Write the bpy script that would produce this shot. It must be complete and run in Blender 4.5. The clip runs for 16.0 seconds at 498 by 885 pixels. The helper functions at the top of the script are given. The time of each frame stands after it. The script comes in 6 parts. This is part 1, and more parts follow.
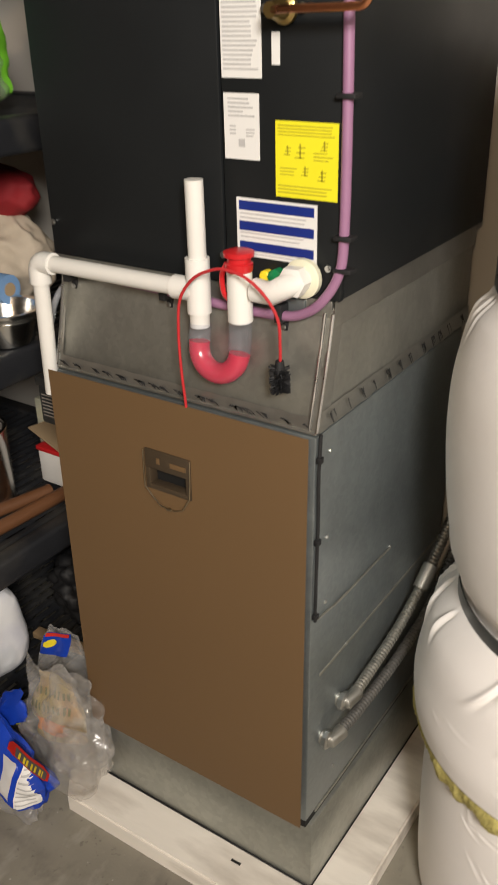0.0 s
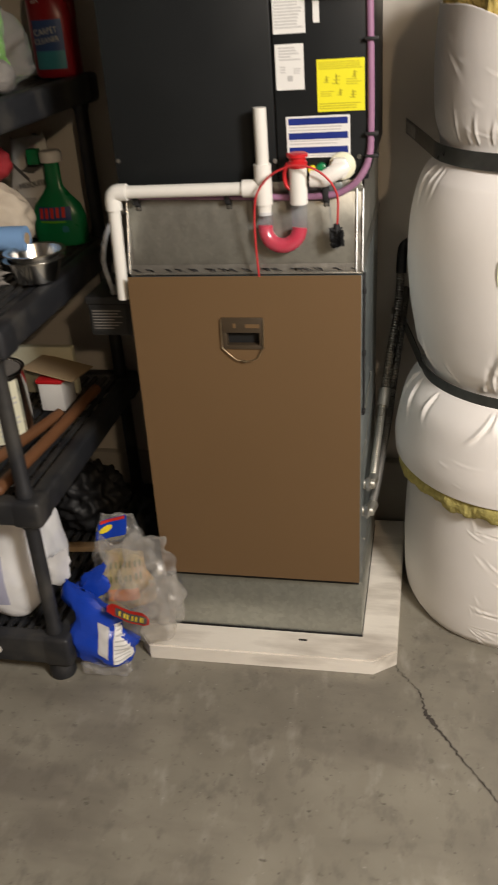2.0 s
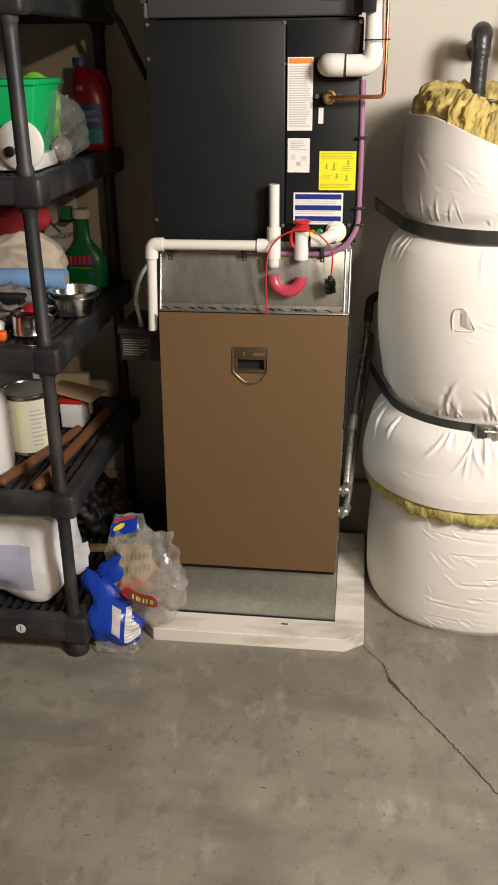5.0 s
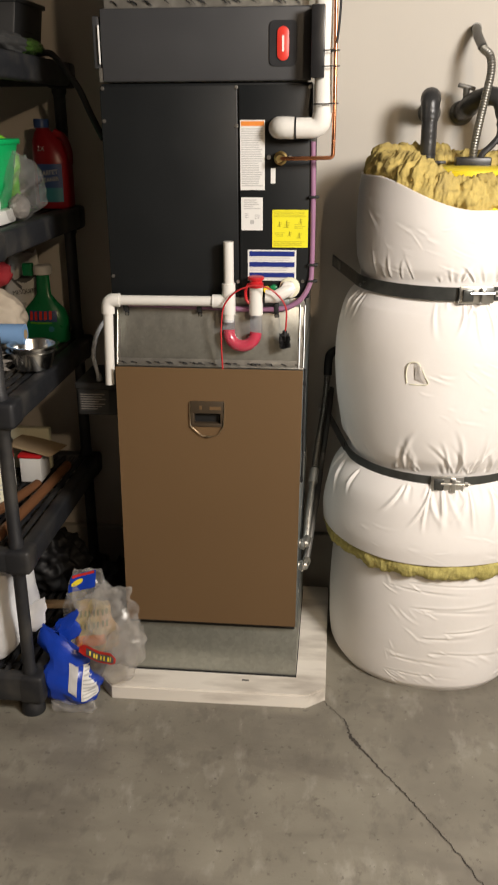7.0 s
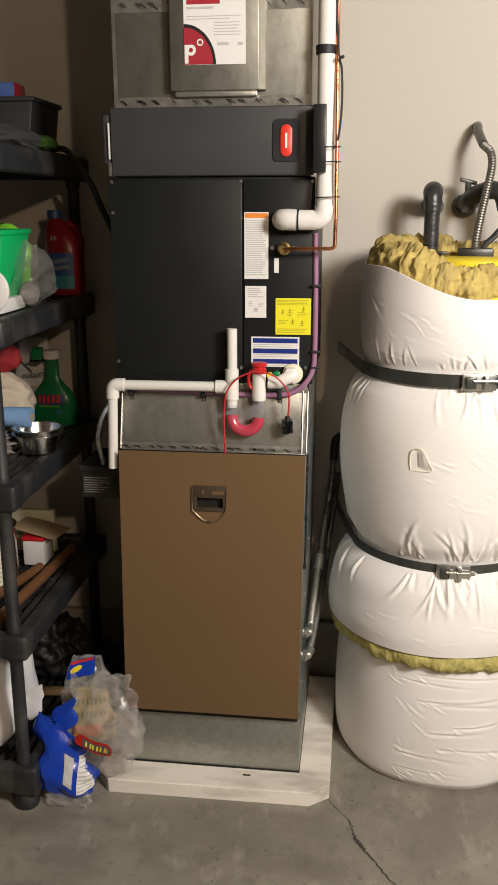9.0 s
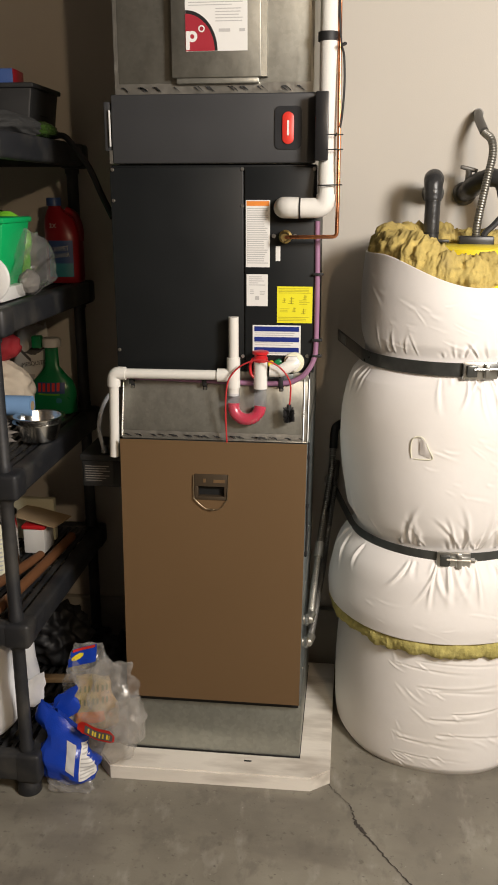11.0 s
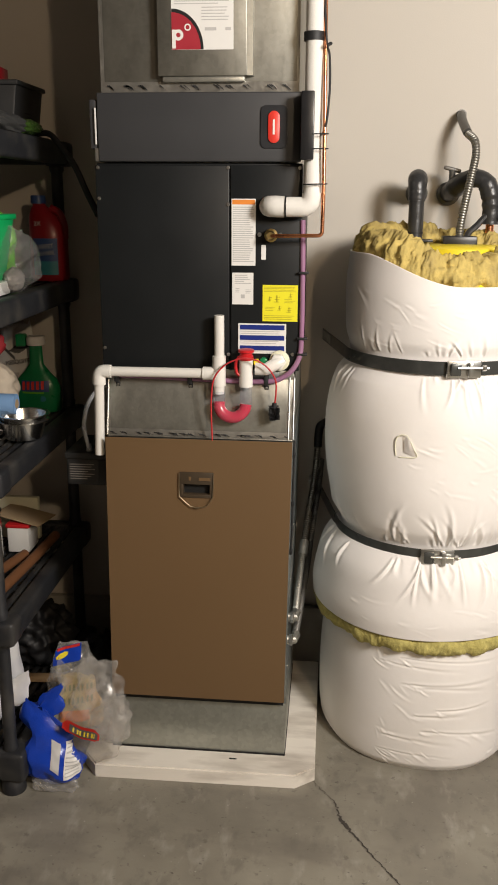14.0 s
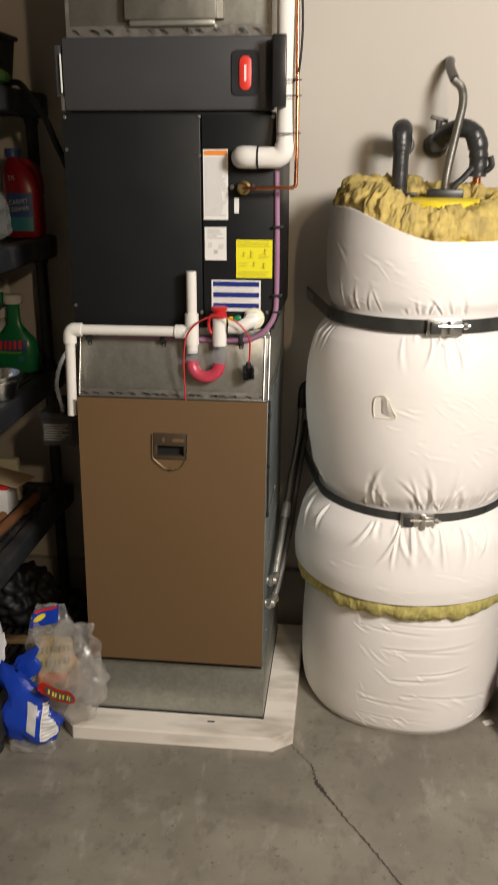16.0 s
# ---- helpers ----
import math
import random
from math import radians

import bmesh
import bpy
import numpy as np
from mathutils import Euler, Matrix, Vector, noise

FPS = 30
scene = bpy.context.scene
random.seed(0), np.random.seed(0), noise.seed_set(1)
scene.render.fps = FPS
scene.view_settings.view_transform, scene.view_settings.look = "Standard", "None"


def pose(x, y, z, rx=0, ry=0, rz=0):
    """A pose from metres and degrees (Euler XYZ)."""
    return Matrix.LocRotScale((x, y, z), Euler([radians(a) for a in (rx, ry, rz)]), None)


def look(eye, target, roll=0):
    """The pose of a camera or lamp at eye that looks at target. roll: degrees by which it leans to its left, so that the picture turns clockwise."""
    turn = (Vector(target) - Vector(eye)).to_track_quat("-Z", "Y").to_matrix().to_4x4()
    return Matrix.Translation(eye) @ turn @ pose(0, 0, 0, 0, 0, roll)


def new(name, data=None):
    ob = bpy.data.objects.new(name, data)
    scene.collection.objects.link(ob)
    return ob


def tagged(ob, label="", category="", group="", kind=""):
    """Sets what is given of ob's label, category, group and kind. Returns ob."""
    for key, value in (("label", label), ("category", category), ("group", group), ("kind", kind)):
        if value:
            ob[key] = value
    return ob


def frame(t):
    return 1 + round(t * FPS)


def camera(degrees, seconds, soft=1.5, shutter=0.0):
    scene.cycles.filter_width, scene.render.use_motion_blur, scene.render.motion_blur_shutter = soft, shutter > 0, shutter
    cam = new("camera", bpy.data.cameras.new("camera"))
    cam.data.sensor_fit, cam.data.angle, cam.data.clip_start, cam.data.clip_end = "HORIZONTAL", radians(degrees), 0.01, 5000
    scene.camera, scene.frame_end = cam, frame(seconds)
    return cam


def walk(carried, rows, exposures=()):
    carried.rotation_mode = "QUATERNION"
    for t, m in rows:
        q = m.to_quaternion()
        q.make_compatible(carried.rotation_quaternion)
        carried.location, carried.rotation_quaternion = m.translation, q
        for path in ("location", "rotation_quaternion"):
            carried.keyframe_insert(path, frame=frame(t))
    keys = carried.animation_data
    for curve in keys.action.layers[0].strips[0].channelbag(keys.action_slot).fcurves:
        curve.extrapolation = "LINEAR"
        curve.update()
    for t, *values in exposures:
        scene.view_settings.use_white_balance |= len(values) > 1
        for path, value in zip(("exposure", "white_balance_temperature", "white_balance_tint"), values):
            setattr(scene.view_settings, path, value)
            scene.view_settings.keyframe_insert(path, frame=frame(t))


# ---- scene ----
cam = camera(32.2, 16.0, soft=1.7, shutter=0.5)
PATH = [
    (0, (0.792, -0.985, 1.573), (-0.222, 0.481, 0.665), -1.5),
    (0.5, (0.616, -1.01, 1.558), (-0.17, 0.514, 0.529), -2.5),
    (1, (0.501, -1.231, 1.533), (0.009, 0.361, 0.427), -2.1),
    (1.5, (0.49, -1.528, 1.552), (0.073, 0.118, 0.494), -3.7),
    (2, (0.39, -1.797, 1.58), (-0.006, -0.077, 0.64), -4.4),
    (2.5, (0.323, -1.997, 1.608), (0.026, -0.242, 0.695), -2.3),
    (3, (0.446, -2.133, 1.628), (0.115, -0.371, 0.742), -1.7),
    (5.3, (0.262, -2.279, 1.658), (0.036, -0.462, 0.852), -0.6),
    (5.5, (0.261, -2.279, 1.66), (0.036, -0.46, 0.861), -0.7),
    (6, (0.268, -2.28, 1.653), (0.067, -0.45, 0.873), -0.6),
    (6.5, (0.294, -2.273, 1.655), (0.103, -0.433, 0.896), -0.3),
    (7, (0.334, -2.273, 1.656), (0.145, -0.41, 0.955), -0.3),
    (7.5, (0.358, -2.281, 1.658), (0.155, -0.39, 1.04), -0.2),
    (8, (0.377, -2.276, 1.658), (0.158, -0.367, 1.106), -0.1),
    (8.5, (0.383, -2.266, 1.662), (0.154, -0.35, 1.138), -0.2),
    (9, (0.375, -2.255, 1.66), (0.138, -0.339, 1.14), -0.1),
    (9.5, (0.354, -2.249, 1.66), (0.128, -0.335, 1.125), -0.0),
    (12, (0.356, -2.266, 1.668), (0.139, -0.356, 1.117), -0.1),
    (12.5, (0.357, -2.264, 1.662), (0.155, -0.353, 1.109), 0.0),
    (13, (0.353, -2.265, 1.658), (0.153, -0.355, 1.101), 0.1),
    (13.5, (0.344, -2.268, 1.661), (0.149, -0.357, 1.105), 0.1),
    (14, (0.345, -2.269, 1.66), (0.166, -0.354, 1.112), 0.3),
    (14.5, (0.345, -2.271, 1.66), (0.195, -0.351, 1.12), 1.0),
    (15, (0.388, -2.261, 1.657), (0.264, -0.338, 1.118), 1.2),
    (15.5, (0.453, -2.25, 1.649), (0.279, -0.332, 1.108), 0.7),
    (16, (0.446, -2.209, 1.638), (0.236, -0.322, 1.009), 0.1),
]
walk(cam, [(t, look(eye, target, roll)) for t, eye, target, roll in PATH],
     exposures=[(0, 0.15), (0.5, 0.50), (1, 0.40), (1.5, 0.18), (2, 0.10), (3, 0.16), (5.5, 0.24), (6.5, 0.16), (7.5, 0.04), (8.5, 0), (14.5, 0), (15, -0.16), (16, -0.06)])
# ---- world and lamps ----
world = bpy.data.worlds.new("garage_world")
world.use_nodes = True
world.node_tree.nodes["Background"].inputs[0].default_value = (0.9, 0.8, 0.68, 1)
world.node_tree.nodes["Background"].inputs[1].default_value = 0.006
scene.world = world


def lamp(name, x, y, z, watts, size, colour):
    data = bpy.data.lights.new(name, "POINT")
    data.energy, data.shadow_soft_size, data.color = watts, size, colour
    ob = new(name, data)
    ob.location = (x, y, z)
    return ob


WARM = (1.0, 0.945, 0.885)
# the main bulb overhead, and a second, warmer one nearer the middle of the ceiling that reaches the wall over the shelves
lamp("ceiling_bulb", 1.80, -1.90, 2.34, 318, 0.30, WARM)
lamp("warm_bulb", 1.55, -3.40, 2.55, 80, 0.06, (1.0, 0.74, 0.48))


# ---- materials ----
def mat(name, colour, rough=0.6, metal=0.0, scale=30.0, vary=0.12, bump=0.15, fine=220.0, stain=None, stain_scale=3.0,
        stain_amount=0.4, coat=0.0, stretch=(1, 1, 1), island=0.0, rough_vary=0.1, sub=0.0):
    m = bpy.data.materials.new(name)
    m.use_nodes = True
    nt = m.node_tree
    b = nt.nodes["Principled BSDF"]
    L = nt.links.new
    co = nt.nodes.new("ShaderNodeTexCoord")
    mp = nt.nodes.new("ShaderNodeMapping")
    mp.inputs["Scale"].default_value = stretch
    geo = nt.nodes.new("ShaderNodeNewGeometry")
    L(geo.outputs["Position"], mp.inputs["Vector"])
    n1 = nt.nodes.new("ShaderNodeTexNoise")
    n1.inputs["Scale"].default_value, n1.inputs["Detail"].default_value = scale, 5
    n2 = nt.nodes.new("ShaderNodeTexNoise")
    n2.inputs["Scale"].default_value, n2.inputs["Detail"].default_value = fine, 3
    n3 = nt.nodes.new("ShaderNodeTexNoise")
    n3.inputs["Scale"].default_value, n3.inputs["Detail"].default_value = stain_scale, 6
    for n in (n1, n2, n3):
        L(mp.outputs[0], n.inputs["Vector"])
    mix = nt.nodes.new("ShaderNodeMix")
    mix.data_type = "RGBA"
    c = Vector(colour)
    mix.inputs["A"].default_value = (*(c * (1 - vary)), 1)
    mix.inputs["B"].default_value = (*[min(1, v) for v in c * (1 + vary)], 1)
    L(n1.outputs["Fac"], mix.inputs["Factor"])
    out = mix.outputs["Result"]
    if stain:
        ramp = nt.nodes.new("ShaderNodeMapRange")
        ramp.inputs["From Min"].default_value, ramp.inputs["From Max"].default_value = 0.48, 0.72
        ramp.inputs["To Max"].default_value = stain_amount
        L(n3.outputs["Fac"], ramp.inputs["Value"])
        m2 = nt.nodes.new("ShaderNodeMix")
        m2.data_type = "RGBA"
        L(out, m2.inputs["A"])
        m2.inputs["B"].default_value = (*stain, 1)
        L(ramp.outputs[0], m2.inputs["Factor"])
        out = m2.outputs["Result"]
    L(out, b.inputs["Base Color"])
    rr = nt.nodes.new("ShaderNodeMapRange")
    rr.inputs["To Min"].default_value, rr.inputs["To Max"].default_value = max(0.02, rough - rough_vary), min(1, rough + rough_vary)
    L(n1.outputs["Fac"], rr.inputs["Value"])
    L(rr.outputs[0], b.inputs["Roughness"])
    b.inputs["Metallic"].default_value = metal
    b.inputs["Coat Weight"].default_value = coat
    b.inputs["Subsurface Weight"].default_value = sub
    if bump:
        ad = nt.nodes.new("ShaderNodeMath")
        ad.operation = "ADD"
        L(n1.outputs["Fac"], ad.inputs[0])
        L(n2.outputs["Fac"], ad.inputs[1])
        bp = nt.nodes.new("ShaderNodeBump")
        bp.inputs["Strength"].default_value, bp.inputs["Distance"].default_value = bump, 0.002
        L(ad.outputs[0], bp.inputs["Height"])
        L(bp.outputs[0], b.inputs["Normal"])
    return m


def clear(name, tint, solid=0.25, rough=0.1, scale=25.0):
    """Thin clear plastic: mostly see-through, with a sheen and a milky share."""
    m = bpy.data.materials.new(name)
    m.use_nodes = True
    nt = m.node_tree
    L = nt.links.new
    nt.nodes.remove(nt.nodes["Principled BSDF"])
    out = nt.nodes["Material Output"]
    tr = nt.nodes.new("ShaderNodeBsdfTransparent")
    tr.inputs[0].default_value = (*tint, 1)
    pr = nt.nodes.new("ShaderNodeBsdfPrincipled")
    pr.inputs["Base Color"].default_value = (*[v * 0.75 for v in tint], 1)
    pr.inputs["Roughness"].default_value = rough
    n = nt.nodes.new("ShaderNodeTexNoise")
    n.inputs["Scale"].default_value, n.inputs["Detail"].default_value = scale, 4
    geo = nt.nodes.new("ShaderNodeNewGeometry")
    L(geo.outputs["Position"], n.inputs["Vector"])
    bp = nt.nodes.new("ShaderNodeBump")
    bp.inputs["Strength"].default_value, bp.inputs["Distance"].default_value = 0.5, 0.01
    L(n.outputs["Fac"], bp.inputs["Height"])
    L(bp.outputs[0], pr.inputs["Normal"])
    mr = nt.nodes.new("ShaderNodeMapRange")
    mr.inputs["From Min"].default_value, mr.inputs["From Max"].default_value = 0.3, 0.7
    mr.inputs["To Min"].default_value, mr.inputs["To Max"].default_value = solid * 0.5, min(1, solid * 1.6)
    L(n.outputs["Fac"], mr.inputs["Value"])
    mx = nt.nodes.new("ShaderNodeMixShader")
    L(mr.outputs[0], mx.inputs[0])
    L(tr.outputs[0], mx.inputs[1])
    L(pr.outputs[0], mx.inputs[2])
    gl = nt.nodes.new("ShaderNodeBsdfGlossy")
    gl.inputs["Roughness"].default_value = rough
    L(bp.outputs[0], gl.inputs["Normal"])
    lw = nt.nodes.new("ShaderNodeLayerWeight")
    L(bp.outputs[0], lw.inputs["Normal"])
    pw = nt.nodes.new("ShaderNodeMath")
    pw.operation, pw.inputs[1].default_value = "POWER", 4.0
    L(lw.outputs["Facing"], pw.inputs[0])
    fr = nt.nodes.new("ShaderNodeMapRange")
    fr.inputs["To Min"].default_value, fr.inputs["To Max"].default_value = 0.04, 0.26
    L(pw.outputs[0], fr.inputs["Value"])
    sheen = nt.nodes.new("ShaderNodeMixShader")
    L(fr.outputs[0], sheen.inputs[0])
    L(mx.outputs[0], sheen.inputs[1])
    L(gl.outputs[0], sheen.inputs[2])
    L(sheen.outputs[0], out.inputs[0])
    return m


def spangle(name, colour, rough, metal, contrast=0.05, size=120.0, wave=0.22):
    """Zinc-coated sheet: small crystals, upright streaks, dull smears."""
    m = mat(name, colour, rough, metal, scale=46, vary=0.13, fine=24, bump=wave, stain=tuple(c * 0.52 for c in colour), stain_scale=4.5, stain_amount=0.45, stretch=(1, 1, 0.5), rough_vary=0.10)
    nt = m.node_tree
    L = nt.links.new
    b = nt.nodes["Principled BSDF"]
    src = b.inputs["Base Color"].links[0].from_socket
    geo = nt.nodes.new("ShaderNodeNewGeometry")
    v = nt.nodes.new("ShaderNodeTexVoronoi")
    v.inputs["Scale"].default_value = size
    L(geo.outputs["Position"], v.inputs["Vector"])
    sep = nt.nodes.new("ShaderNodeSeparateColor")
    L(v.outputs["Color"], sep.inputs[0])
    r = nt.nodes.new("ShaderNodeMapRange")
    r.inputs["To Min"].default_value, r.inputs["To Max"].default_value = 1 - contrast, 1 + contrast
    L(sep.outputs[0], r.inputs["Value"])
    mul = nt.nodes.new("ShaderNodeVectorMath")
    mul.operation = "SCALE"
    L(src, mul.inputs[0])
    L(r.outputs[0], mul.inputs["Scale"])
    L(mul.outputs[0], b.inputs["Base Color"])
    return m


def floor_mat():
    """Trowelled concrete: broad clouds, grey stains, pale scuffs, dark specks."""
    m = mat("concrete_floor", (0.252, 0.233, 0.187), 0.5, scale=5.5, vary=0.3, fine=150, bump=0.25, stain=(0.165, 0.148, 0.12), stain_scale=2.1, stain_amount=0.85, rough_vary=0.2)
    nt = m.node_tree
    L = nt.links.new
    b = nt.nodes["Principled BSDF"]
    src = b.inputs["Base Color"].links[0].from_socket
    geo = nt.nodes.new("ShaderNodeNewGeometry")
    for scale, lo, hi, colour, amount, stretch in ((9.0, 0.57, 0.74, (0.50, 0.47, 0.41), 0.42, (1.6, 0.7, 1)), (26.0, 0.665, 0.70, (0.07, 0.06, 0.05), 0.75, (1, 1.6, 1)), (75.0, 0.69, 0.73, (0.55, 0.53, 0.48), 0.6, (1, 1, 1)), (3.2, 0.50, 0.64, (0.17, 0.152, 0.125), 0.75, (0.6, 1.4, 1)), (14.0, 0.54, 0.68, (0.15, 0.135, 0.112), 0.6, (1.3, 0.8, 1)), (48.0, 0.62, 0.68, (0.10, 0.088, 0.07), 0.5, (1, 1, 1))):
        mp = nt.nodes.new("ShaderNodeMapping")
        mp.inputs["Scale"].default_value = stretch
        mp.inputs["Location"].default_value = (scale, 3.1, 0)
        L(geo.outputs["Position"], mp.inputs["Vector"])
        n = nt.nodes.new("ShaderNodeTexNoise")
        n.inputs["Scale"].default_value, n.inputs["Detail"].default_value, n.inputs["Roughness"].default_value = scale, 4, 0.6
        L(mp.outputs[0], n.inputs["Vector"])
        r = nt.nodes.new("ShaderNodeMapRange")
        r.inputs["From Min"].default_value, r.inputs["From Max"].default_value, r.inputs["To Max"].default_value = lo, hi, amount
        L(n.outputs["Fac"], r.inputs["Value"])
        mx = nt.nodes.new("ShaderNodeMix")
        mx.data_type = "RGBA"
        L(r.outputs[0], mx.inputs["Factor"])
        L(src, mx.inputs["A"])
        mx.inputs["B"].default_value = (*colour, 1)
        src = mx.outputs["Result"]
    L(src, b.inputs["Base Color"])
    return m


